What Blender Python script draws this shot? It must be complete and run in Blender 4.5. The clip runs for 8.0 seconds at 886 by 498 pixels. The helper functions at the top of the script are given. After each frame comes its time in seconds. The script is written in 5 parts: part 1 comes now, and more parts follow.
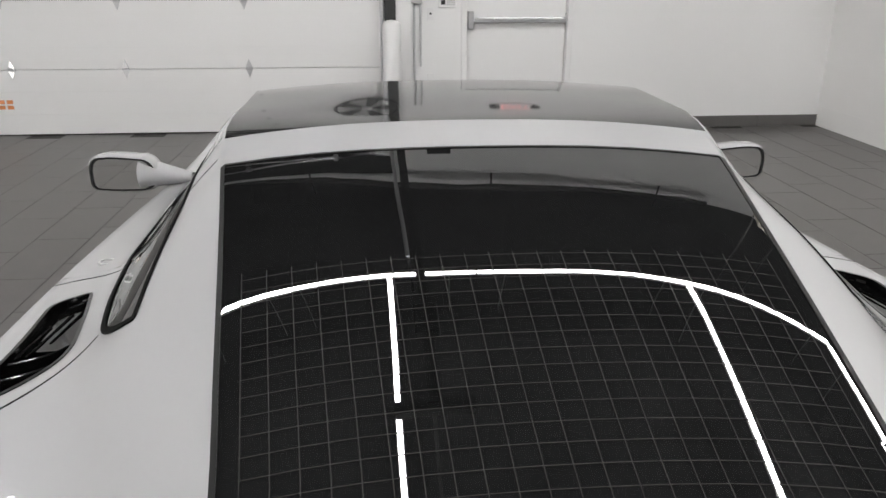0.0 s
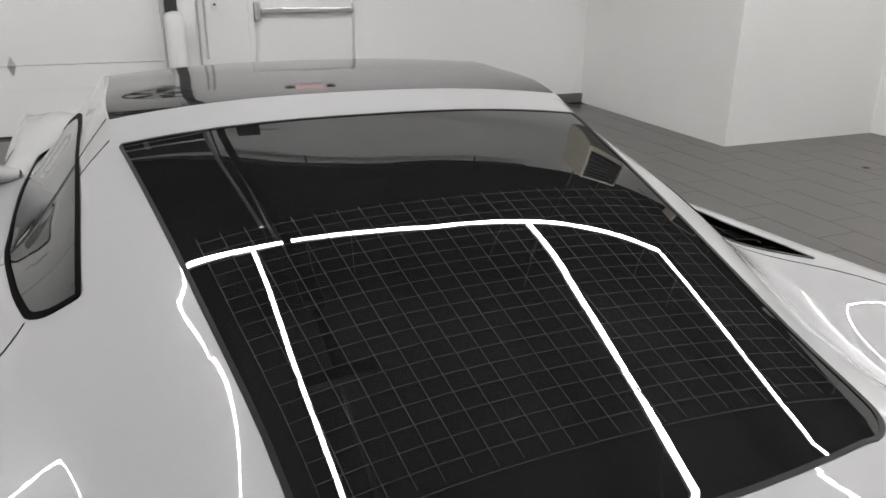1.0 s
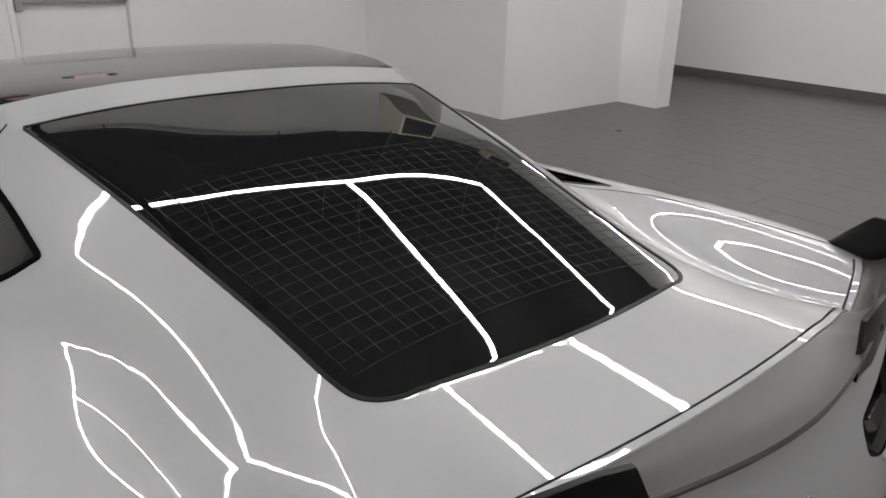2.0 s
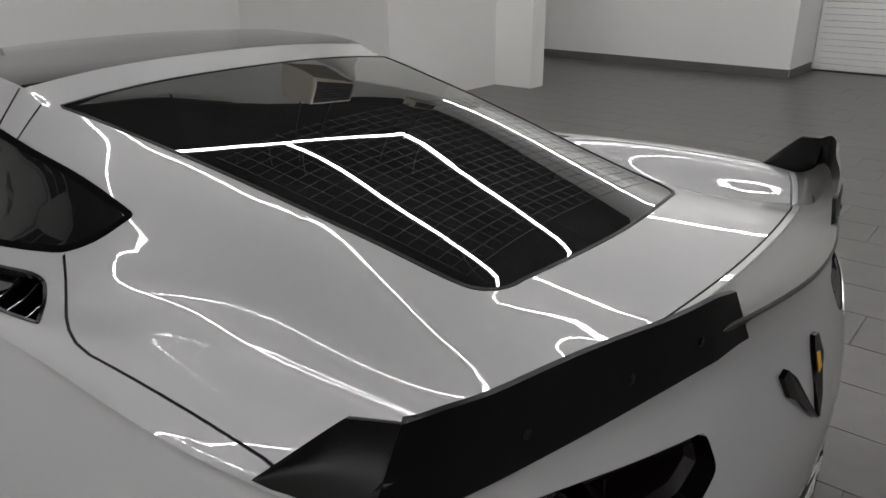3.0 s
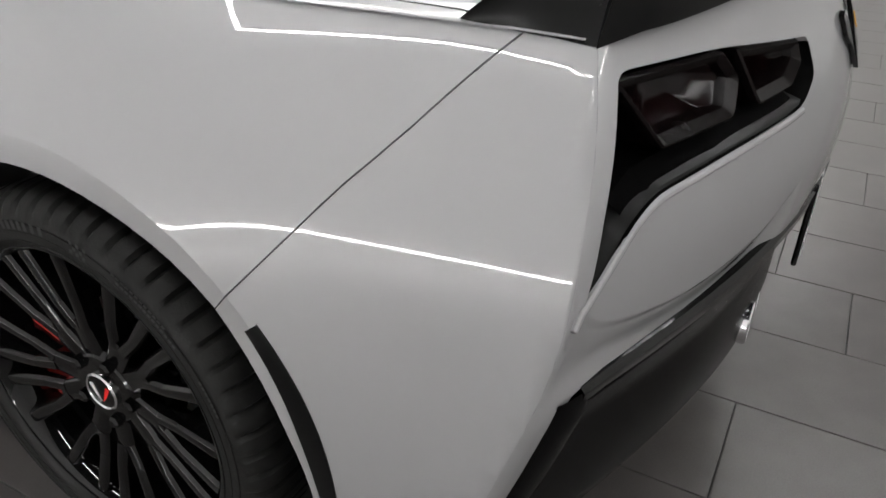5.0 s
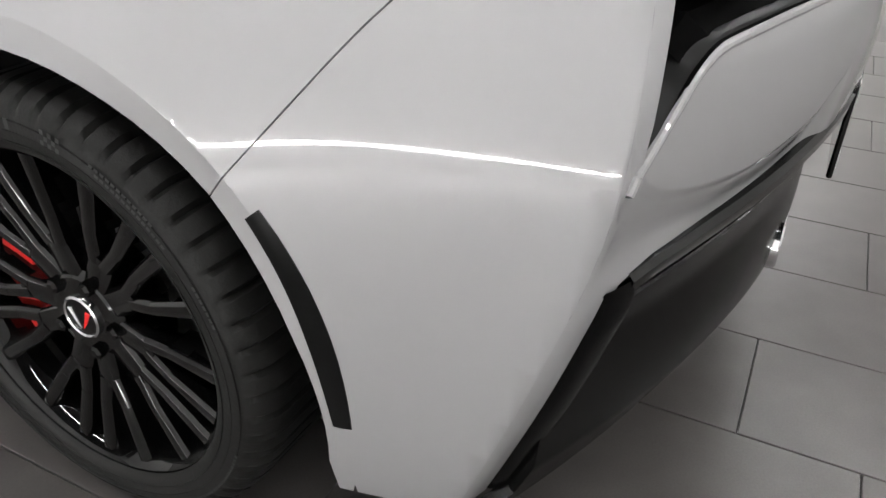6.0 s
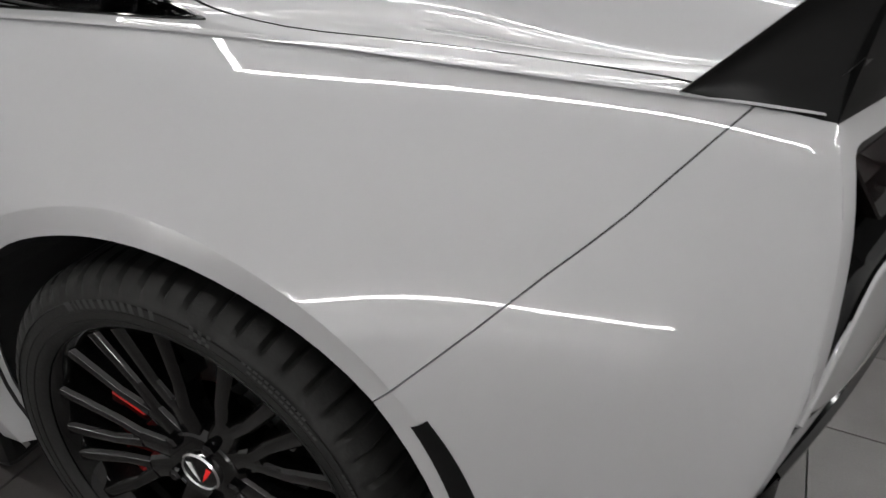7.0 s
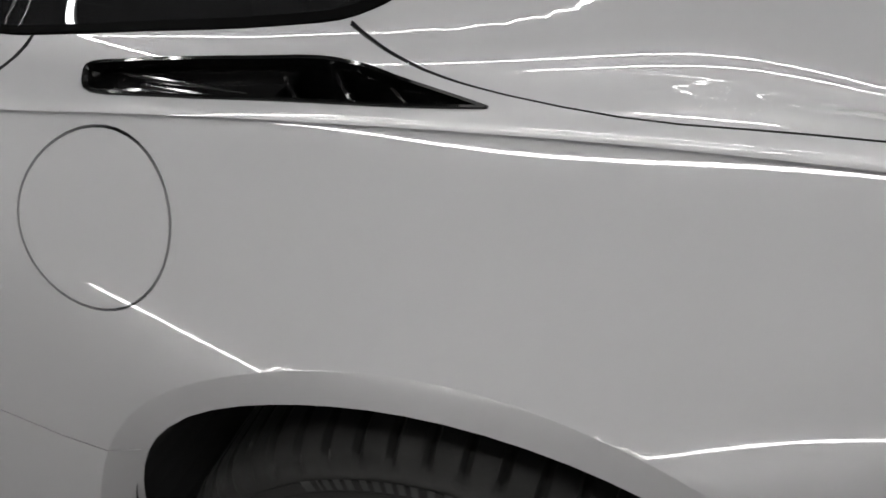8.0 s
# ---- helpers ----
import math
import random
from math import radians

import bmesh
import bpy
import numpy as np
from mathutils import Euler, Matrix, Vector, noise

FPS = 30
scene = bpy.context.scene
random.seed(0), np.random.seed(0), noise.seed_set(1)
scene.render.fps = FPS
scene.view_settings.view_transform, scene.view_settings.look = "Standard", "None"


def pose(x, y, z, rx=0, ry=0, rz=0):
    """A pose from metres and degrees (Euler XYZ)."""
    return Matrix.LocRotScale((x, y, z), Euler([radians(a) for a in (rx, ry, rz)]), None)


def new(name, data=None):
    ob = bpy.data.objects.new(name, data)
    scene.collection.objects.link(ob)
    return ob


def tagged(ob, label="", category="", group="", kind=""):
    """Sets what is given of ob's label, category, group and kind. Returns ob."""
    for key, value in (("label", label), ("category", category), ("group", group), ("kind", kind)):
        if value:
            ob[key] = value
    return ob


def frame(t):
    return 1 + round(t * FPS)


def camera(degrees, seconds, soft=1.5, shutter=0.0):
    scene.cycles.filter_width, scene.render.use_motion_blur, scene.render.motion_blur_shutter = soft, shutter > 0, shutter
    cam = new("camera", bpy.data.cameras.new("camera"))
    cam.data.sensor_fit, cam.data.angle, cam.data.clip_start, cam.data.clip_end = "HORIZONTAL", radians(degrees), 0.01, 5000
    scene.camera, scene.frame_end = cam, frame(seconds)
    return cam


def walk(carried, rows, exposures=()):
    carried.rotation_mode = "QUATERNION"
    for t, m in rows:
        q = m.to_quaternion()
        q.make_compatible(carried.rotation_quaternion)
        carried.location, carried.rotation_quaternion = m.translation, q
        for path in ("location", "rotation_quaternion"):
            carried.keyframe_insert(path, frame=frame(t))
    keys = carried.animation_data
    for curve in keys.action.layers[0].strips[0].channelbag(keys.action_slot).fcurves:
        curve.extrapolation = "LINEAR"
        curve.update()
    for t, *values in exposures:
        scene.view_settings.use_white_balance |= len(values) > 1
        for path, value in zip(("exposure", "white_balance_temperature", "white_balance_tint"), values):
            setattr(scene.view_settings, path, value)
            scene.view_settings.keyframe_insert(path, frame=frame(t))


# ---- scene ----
# ---------------------------------------------------------------- camera
cam = camera(61.21, 8.0, shutter=0.15)
PATH = [
    (0.00, -0.1838, -0.9046, 1.5047, -4.781, -20.623, -0.115),
    (0.50, -0.3167, -0.9332, 1.4887, -12.037, -20.691, -0.431),
    (1.00, -0.4356, -0.9868, 1.4769, -21.958, -20.957, -0.591),
    (1.50, -0.5756, -1.0876, 1.4737, -30.793, -21.245, -0.626),
    (2.00, -0.7578, -1.1497, 1.4893, -39.210, -21.564, -1.042),
    (2.20, -0.8336, -1.1164, 1.4759, -42.775, -21.595, -0.912),
    (3.30, -1.2604, -1.0823, 1.4441, -52.569, -22.018, -0.453),
    (3.50, -1.3227, -1.0784, 1.4337, -54.047, -22.407, -1.200),
    (4.00, -1.4252, -1.0474, 1.3702, -56.597, -24.688, -1.180),
    (4.50, -1.4768, -0.9506, 1.2394, -59.570, -28.141, -1.113),
    (5.00, -1.4702, -0.8797, 1.1193, -61.487, -29.903, -1.131),
    (5.20, -1.4694, -0.8594, 1.0564, -61.669, -29.927, -0.923),
    (6.30, -1.4631, -0.7948, 0.9603, -63.691, -30.962, -1.153),
    (6.50, -1.4746, -0.7575, 1.0466, -64.011, -31.099, -1.203),
    (7.00, -1.4697, -0.6037, 1.1708, -65.628, -31.439, -1.273),
    (7.50, -1.4090, -0.4160, 1.1840, -67.060, -30.880, -0.930),
    (8.00, -1.3820, -0.1234, 1.1978, -73.311, -33.401, -0.556),
]
walk(cam, [(t, pose(x, y, z, 90 + pitch, roll, yaw)) for t, x, y, z, yaw, pitch, roll in PATH],
     [(0, -.1), (1, -.22), (1.5, -.33), (2.2, -.65), (3.5, -.93), (4.0, -.83), (4.5, -.62), (5.0, -.11), (5.2, .04), (6.3, .41), (6.5, .36), (7, -.2), (7.5, -.38), (8, -.45)])

# ---------------------------------------------------------------- light
# The hall is closed: all light comes from the white tubes under the ceiling.
world = bpy.data.worlds.new("world")
world.use_nodes = True
world.node_tree.nodes["Background"].inputs[0].default_value = (.02, .02, .02, 1)
world.node_tree.nodes["Background"].inputs[1].default_value = 0.2
scene.world = world
TUBE_GLOW = 72.0
# ---------------------------------------------------------------- materials
def material(name, colour, rough=.5, metal=0.0, coat=0.0, spread=.06, scale=6.0, bump=0.0, bump_scale=60.0, rough_spread=.08, ior=1.5, shine=.5):
    """A surface with slow and fine variation of colour and gloss, and fine relief."""
    m = bpy.data.materials.new(name)
    m.use_nodes = True
    n, link = m.node_tree.nodes, m.node_tree.links.new
    b = n["Principled BSDF"]
    b.inputs["Metallic"].default_value = metal
    b.inputs["Coat Weight"].default_value = coat
    b.inputs["Coat Roughness"].default_value = .015
    b.inputs["IOR"].default_value = ior
    b.inputs["Specular IOR Level"].default_value = shine
    place = n.new("ShaderNodeTexCoord")
    big, fine = n.new("ShaderNodeTexNoise"), n.new("ShaderNodeTexNoise")
    big.inputs["Scale"].default_value, big.inputs["Detail"].default_value = scale, 4
    fine.inputs["Scale"].default_value, fine.inputs["Detail"].default_value = bump_scale, 6
    link(place.outputs["Object"], big.inputs["Vector"])
    link(place.outputs["Object"], fine.inputs["Vector"])
    mix = n.new("ShaderNodeMix")
    mix.data_type = "FLOAT"
    mix.inputs[0].default_value = .35
    link(big.outputs["Fac"], mix.inputs[2])
    link(fine.outputs["Fac"], mix.inputs[3])
    ramp = n.new("ShaderNodeValToRGB")
    lo, hi = [c * (1 - spread) for c in colour], [min(1, c * (1 + spread)) for c in colour]
    ramp.color_ramp.elements[0].position, ramp.color_ramp.elements[1].position = .3, .7
    ramp.color_ramp.elements[0].color, ramp.color_ramp.elements[1].color = (*lo, 1), (*hi, 1)
    link(mix.outputs[0], ramp.inputs["Fac"])
    link(ramp.outputs["Color"], b.inputs["Base Color"])
    span = n.new("ShaderNodeMapRange")
    span.inputs["To Min"].default_value, span.inputs["To Max"].default_value = max(0, rough * (1 - rough_spread * 2)), min(1, rough * (1 + rough_spread * 2))
    link(big.outputs["Fac"], span.inputs["Value"])
    link(span.outputs["Result"], b.inputs["Roughness"])
    if bump:
        bm_node = n.new("ShaderNodeBump")
        bm_node.inputs["Strength"].default_value, bm_node.inputs["Distance"].default_value = bump, .002
        link(fine.outputs["Fac"], bm_node.inputs["Height"])
        link(bm_node.outputs["Normal"], b.inputs["Normal"])
    return m


def tinted_glass(name, tint, ior=1.6, waves=0.0, haze=.008):
    """A pane: light passes tinted, and its face mirrors by the angle."""
    m = bpy.data.materials.new(name)
    m.use_nodes = True
    n, link = m.node_tree.nodes, m.node_tree.links.new
    n.remove(n["Principled BSDF"])
    see, gloss, mix, edge = n.new("ShaderNodeBsdfTransparent"), n.new("ShaderNodeBsdfGlossy"), n.new("ShaderNodeMixShader"), n.new("ShaderNodeFresnel")
    see.inputs["Color"].default_value = (*tint, 1)
    gloss.inputs["Roughness"].default_value = .01
    gloss.inputs["Color"].default_value = (.97, .98, .97, 1)
    edge.inputs["IOR"].default_value = ior
    link(edge.outputs[0], mix.inputs[0])
    # even grey haze put into the pane's colour to lift its blacks
    film, both = n.new("ShaderNodeBsdfDiffuse"), n.new("ShaderNodeAddShader")
    film.inputs["Color"].default_value = (haze, haze, haze * 1.04, 1)
    link(see.outputs[0], both.inputs[0])
    link(film.outputs[0], both.inputs[1])
    link(both.outputs[0], mix.inputs[1])
    link(gloss.outputs[0], mix.inputs[2])
    link(mix.outputs[0], n["Material Output"].inputs["Surface"])
    if waves:
        place, noise_tex, relief = n.new("ShaderNodeTexCoord"), n.new("ShaderNodeTexNoise"), n.new("ShaderNodeBump")
        noise_tex.inputs["Scale"].default_value, noise_tex.inputs["Detail"].default_value = 9, 1
        relief.inputs["Strength"].default_value, relief.inputs["Distance"].default_value = waves, .001
        link(place.outputs["Object"], noise_tex.inputs["Vector"])
        link(noise_tex.outputs["Fac"], relief.inputs["Height"])
        link(relief.outputs["Normal"], gloss.inputs["Normal"])
    return m


def glow(name, colour, strength):
    m = bpy.data.materials.new(name)
    m.use_nodes = True
    b = m.node_tree.nodes["Principled BSDF"]
    b.inputs["Base Color"].default_value = (.8, .8, .8, 1)
    b.inputs["Emission Color"].default_value = (*colour, 1)
    b.inputs["Emission Strength"].default_value = strength
    return m


PAINT = material("white_car_paint", (.37, .37, .375), .38, coat=1.0, spread=.012, scale=1.5, rough_spread=.03)
# fine waviness of the clear coat
nodes, tie = PAINT.node_tree.nodes, PAINT.node_tree.links.new
ripple, relief, spot = nodes.new("ShaderNodeTexNoise"), nodes.new("ShaderNodeBump"), nodes.new("ShaderNodeTexCoord")
ripple.inputs["Scale"].default_value, ripple.inputs["Detail"].default_value = 70, 2
relief.inputs["Strength"].default_value, relief.inputs["Distance"].default_value = .035, .0006
tie(spot.outputs["Object"], ripple.inputs["Vector"])
tie(ripple.outputs["Fac"], relief.inputs["Height"])
tie(relief.outputs["Normal"], nodes["Principled BSDF"].inputs["Coat Normal"])
GAP = material("panel_gap_black", (.012, .012, .012), .7)
GLASS = tinted_glass("hatch_glass", (.012, .013, .014), 1.98, .10, .006)
SIDE_GLASS = tinted_glass("side_glass", (.03, .03, .032), 1.55, .05)
ROOF = material("black_roof_gloss", (.016, .016, .016), .05, ior=2.1, spread=.1)
TRIM = material("satin_black_trim", (.008, .008, .008), .4, spread=.15, bump=.05, bump_scale=300, shine=0.14)
GLOSS_BLACK = material("gloss_black", (.0025, .0025, .0025), .07, spread=.1, shine=.4)
WING_BLACK = material("wing_black", (.004, .004, .004), .30, spread=.2, bump=.03, bump_scale=200, scale=10, shine=0.2)
SPOILER = material("spoiler_grey", (.055, .052, .050), .33, spread=.08, shine=.45)
SILL_BLACK = material("pocket_sill_black", (.006, .006, .006), .3, spread=.15, shine=.14)
DEEP = material("deep_black_plastic", (.002, .002, .002), .6, shine=.02)
RUBBER = material("tyre_rubber", (.013, .013, .0125), .5, spread=.25, scale=14, bump=.25, bump_scale=220, shine=0.2)
RUBBER_MARK = material("tyre_marking", (.035, .035, .035), .45, spread=.2, shine=0.3)
LENS = material("smoked_red_lens", (.007, .0022, .0024), .16, spread=.25, shine=.16)
WHEEL_BLACK = material("wheel_black", (.0026, .0026, .0026), .04, spread=.1, shine=.5)
VANE_BLACK = material("vane_black", (.004, .004, .004), .12, spread=.1, shine=.8)
DIFFUSER = material("dark_diffuser", (.003, .003, .003), .22, spread=.2, bump=.02, bump_scale=300, shine=.12)
LENS_RIM = material("smoked_lens_rim", (.0045, .003, .003), .26, coat=.0, spread=.1, shine=.14)
RED = material("red_caliper", (.75, .014, .012), .35, coat=.5, spread=.06)
STEEL = material("brake_disc_steel", (.30, .30, .30), .32, metal=.9, spread=.1, scale=30)
CHROME = material("chrome", (.75, .75, .75), .08, metal=1.0, spread=.03)
INSIDE = material("dark_cabin_trim", (.02, .02, .02), .75, spread=.2, bump=.2)
WALL = material("white_wall_paint", (.82, .816, .81), .6, spread=.02, scale=.7, bump=.05, bump_scale=90)
BLOCK = material("white_block_paint", (.84, .832, .82), .55, spread=.025, scale=1.2, bump=.25, bump_scale=120)
DOOR_PAINT = material("white_door_paint", (.80, .795, .79), .45, spread=.02, scale=1.0, bump=.03)
TILE = material("grey_porcelain_tile", (.090, .083, .080), .31, spread=.22, scale=7.0, bump=.05, bump_scale=240, rough_spread=.09)
GROUT = material("dark_grout", (.055, .052, .05), .8, spread=.2, bump=.3)
BASE = material("grey_base_tile", (.12, .115, .11), .4, spread=.12, scale=4)
CEILING = material("black_ceiling", (.024, .024, .026), .7, spread=.2, scale=2)
HEATING = material("heating_wire_grey", (.026, .0255, .024), .5, spread=.15, shine=.1)
ALU = material("brushed_aluminium", (.55, .55, .56), .3, metal=.9, spread=.06, scale=20)
GREY_PLASTIC = material("grey_plastic", (.5, .5, .5), .45, spread=.04)
DARK_METAL = material("dark_steel", (.05, .05, .05), .45, metal=.4, spread=.15)
HEATER = material("beige_heater_casing", (.42, .39, .33), .5, spread=.05)
SIGN_RED = glow("exit_letters", (1, .04, .04), 2.0)
TUBE = glow("white_tube", (1, .99, .98), TUBE_GLOW)
STRIP = glow("white_strip", (1, .99, .98), TUBE_GLOW * .65)
AMBER = material("emblem_amber", (.7, .35, .03), .3, coat=.5)
PALE = material("pale_print", (.7, .7, .7), .5)
ORANGE = material("orange_sticker", (.75, .28, .10), .5)
MIRROR = material("mirror_silver", (.85, .85, .85), .01, metal=1.0, spread=.01)


# ---------------------------------------------------------------- mesh helpers
def part(name, bm, mat, parent=None, label="", smooth=False, kind=""):
    """Links a bmesh as one mesh object, under a thing or a part if one is given."""
    me = bpy.data.meshes.new(name)
    bm.normal_update()
    bm.to_mesh(me)
    bm.free()
    if smooth:
        me.shade_smooth()
        me.set_sharp_from_angle(angle=radians(32))
    me.materials.append(mat)
    ob = new(name, me)
    if parent:
        ob.parent = parent
    return tagged(ob, label, kind=kind)


def holder(name, x=0, y=0, z=0):
    ob = new(name)
    ob.location = (x, y, z)
    bpy.context.view_layer.update()
    return ob


def box(x0, x1, y0, y1, z0, z1, bevel=0.0, bm=None):
    bm = bm or bmesh.new()
    made = bmesh.ops.create_cube(bm, size=1)["verts"]
    for v in made:
        v.co = Vector((x0 + (v.co.x + .5) * (x1 - x0), y0 + (v.co.y + .5) * (y1 - y0), z0 + (v.co.z + .5) * (z1 - z0)))
    if bevel:
        edges = list({e for v in made for e in v.link_edges})
        bmesh.ops.bevel(bm, geom=edges, offset=bevel, segments=2, affect="EDGES", profile=.5)
    return bm


def spin(profile, axis="X", steps=64, bm=None, centre=(0, 0, 0), closed=False):
    """A turned body: profile of (along, radius), round the X, Y or Z axis."""
    bm = bm or bmesh.new()
    rings = []
    for a, r in profile:
        ring = []
        for i in range(steps):
            w = 2 * math.pi * i / steps
            c, s = r * math.cos(w), r * math.sin(w)
            p = {"X": (a, c, s), "Y": (c, a, s), "Z": (c, s, a)}[axis]
            ring.append(bm.verts.new((p[0] + centre[0], p[1] + centre[1], p[2] + centre[2])))
        rings.append(ring)
    pairs = list(zip(rings, rings[1:])) + ([(rings[-1], rings[0])] if closed else [])
    for p, q in pairs:
        for i in range(steps):
            j = (i + 1) % steps
            bm.faces.new((p[i], p[j], q[j], q[i]))
    if not closed:
        for ring in (rings[0], rings[-1]):
            bm.faces.new(ring)
    bmesh.ops.recalc_face_normals(bm, faces=bm.faces)
    return bm


def prism(points, thick, bm=None):
    """A plate from a flat outline of 3D points, thickened along the vector thick."""
    bm = bm or bmesh.new()
    a = [bm.verts.new(p) for p in points]
    b = [bm.verts.new(Vector(p) + Vector(thick)) for p in points]
    bm.faces.new(a)
    bm.faces.new(b[::-1])
    for i in range(len(a)):
        j = (i + 1) % len(a)
        bm.faces.new((a[i], b[i], b[j], a[j]))
    bmesh.ops.recalc_face_normals(bm, faces=bm.faces)
    return bm


def tube(points, radius, steps=10, bm=None):
    """A round bar along a line of points."""
    bm = bm or bmesh.new()
    points = [Vector(p) for p in points]
    rings = []
    for i, p in enumerate(points):
        d = (points[min(i + 1, len(points) - 1)] - points[max(i - 1, 0)]).normalized()
        side = d.cross((0, 0, 1) if abs(d.z) < .9 else (0, 1, 0)).normalized()
        up = side.cross(d)
        rings.append([bm.verts.new(p + radius * (math.cos(2 * math.pi * k / steps) * side + math.sin(2 * math.pi * k / steps) * up)) for k in range(steps)])
    for p, q in zip(rings, rings[1:]):
        for i in range(steps):
            j = (i + 1) % steps
            bm.faces.new((p[i], p[j], q[j], q[i]))
    bm.faces.new(rings[0])
    bm.faces.new(rings[-1])
    bmesh.ops.recalc_face_normals(bm, faces=bm.faces)
    return bm


def strip(rows, bm=None):
    """A skin over rows of points."""
    bm = bm or bmesh.new()
    grid = [[bm.verts.new(p) for p in row] for row in rows]
    for a, b in zip(grid, grid[1:]):
        for i in range(len(a) - 1):
            bm.faces.new((a[i], a[i + 1], b[i + 1], b[i]))
    return bm
# ---------------------------------------------------------------- the car's body: rails and surfaces
# y runs along the car (0 at the rear axle, + to the nose), x across, z up.
def spline(keys):
    """A natural cubic through (t, value) keys, straight beyond its ends."""
    keys = sorted(keys)
    t = np.array([k[0] for k in keys], float)
    v = np.array([k[1] for k in keys], float)
    n = len(t)
    h = np.diff(t)
    a = np.eye(n)
    b = np.zeros(n)
    for i in range(1, n - 1):
        a[i, i - 1:i + 2] = h[i - 1], 2 * (h[i - 1] + h[i]), h[i]
        b[i] = 6 * ((v[i + 1] - v[i]) / h[i] - (v[i] - v[i - 1]) / h[i - 1])
    m = np.linalg.solve(a, b)

    def at(q):
        if q <= t[0]:
            return v[0] + (q - t[0]) * ((v[1] - v[0]) / h[0] - h[0] * m[1] / 6)
        if q >= t[-1]:
            return v[-1] + (q - t[-1]) * ((v[-1] - v[-2]) / h[-1] + h[-1] * m[-2] / 6)
        i = min(int(np.searchsorted(t, q, side="right")) - 1, n - 2)
        l, r = t[i + 1] - q, q - t[i]
        return (m[i] * l ** 3 + m[i + 1] * r ** 3) / (6 * h[i]) + (v[i] / h[i] - m[i] * h[i] / 6) * l + (v[i + 1] / h[i] - m[i + 1] * h[i] / 6) * r
    return at


# height of the centre line: nose, bonnet, windscreen, roof, hatch, deck
centre_z = spline([(3.62, 0.5000), (3.35, 0.6600), (2.7, 0.7900), (2.05, 0.8900), (1.82, 0.9550), (1.5, 1.1150), (1.2, 1.2115), (1.1, 1.2165), (1.0, 1.2182), (0.9, 1.2174), (0.8, 1.2148), (0.72, 1.2116), (0.66, 1.2082), (0.635, 1.2057), (0.57, 1.1950), (0.497, 1.1836), (0.46, 1.1783), (0.36, 1.1636), (0.25, 1.1478), (0.03, 1.1109), (-0.163, 1.0670), (-0.3, 1.0354), (-0.47, 0.9993), (-0.52, 0.9902), (-0.542, 0.9870), (-0.565, 0.9857), (-0.66, 0.9822), (-0.75, 0.9790), (-0.9, 0.9730)])
# edge of the hatch glass, of the roof panel and of the windscreen
edge_x = spline([(3.62, 0.1800), (2.7, 0.4000), (1.9, 0.6600), (1.5, 0.5850), (1.2, 0.5150), (0.9, 0.5000), (0.593, 0.4970), (0.447, 0.4760), (0.25, 0.4440), (0.03, 0.4100), (-0.163, 0.3810), (-0.3, 0.3610), (-0.47, 0.3450), (-0.75, 0.3200)])
edge_z = spline([(3.62, 0.5000), (2.7, 0.8000), (2, 0.8900), (1.82, 0.9450), (1.5, 1.0650), (1.2, 1.1850), (0.9, 1.2050), (0.593, 1.1850), (0.54, 1.1720), (0.485, 1.1598), (0.447, 1.1543), (0.35, 1.1392), (0.25, 1.1219), (0.03, 1.0815), (-0.163, 1.0414), (-0.3, 1.0122), (-0.47, 0.9782), (-0.495, 0.9748), (-0.52, 0.9735), (-0.6, 0.9715), (-0.75, 0.9690)])
# top of the side windows, running out over the sail panel
rail_x = spline([(3.62, 0.3600), (2.7, 0.6200), (1.9, 0.7000), (1.5, 0.6400), (1.2, 0.5750), (0.9, 0.5560), (0.65, 0.5530), (0.45, 0.5486), (0.25, 0.5452), (0.05, 0.5256), (-0.15, 0.4712), (-0.35, 0.4465), (-0.55, 0.4568), (-0.75, 0.5045)])
rail_z = spline([(3.62, 0.4900), (2.7, 0.8250), (2, 0.8750), (1.82, 0.9000), (1.5, 1.0100), (1.2, 1.1050), (0.9, 1.1320), (0.65, 1.1247), (0.45, 1.1023), (0.25, 1.0740), (0.05, 1.0362), (-0.15, 0.9997), (-0.35, 0.9617), (-0.55, 0.9410), (-0.75, 0.9480)])
# belt line under the windows
belt_x = spline([(3.62, 0.5000), (2.7, 0.7700), (1.9, 0.7700), (1.2, 0.7600), (0.9, 0.7466), (0.65, 0.7240), (0.45, 0.6997), (0.25, 0.6492), (0.05, 0.6135), (-0.15, 0.5428), (-0.35, 0.5301), (-0.55, 0.5418), (-0.75, 0.5761)])
belt_z = spline([(3.62, 0.4800), (2.7, 0.8450), (2, 0.8650), (1.2, 0.8950), (0.9, 0.9087), (0.65, 0.9238), (0.45, 0.9403), (0.25, 0.9631), (0.05, 0.9639), (-0.15, 0.9571), (-0.35, 0.9191), (-0.55, 0.9015), (-0.75, 0.9154)])
# crease between the top and the flanks
crease_x = spline([(3.62, .62), (3.3, .84), (2.7, .90), (1.9, .86), (1.2, .87), (.6, .855), (.39, .84), (.078, .822), (-.175, .82), (-.45, .812), (-.6, .785), (-.7, .755), (-.8, .72)])
crease_z = spline([(3.62, .46), (3.3, .68), (2.7, .83), (1.9, .845), (1.2, .86), (.6, .895), (.39, .911), (.078, .930), (-.175, .943), (-.45, .947), (-.6, .942), (-.7, .934), (-.8, .93)])
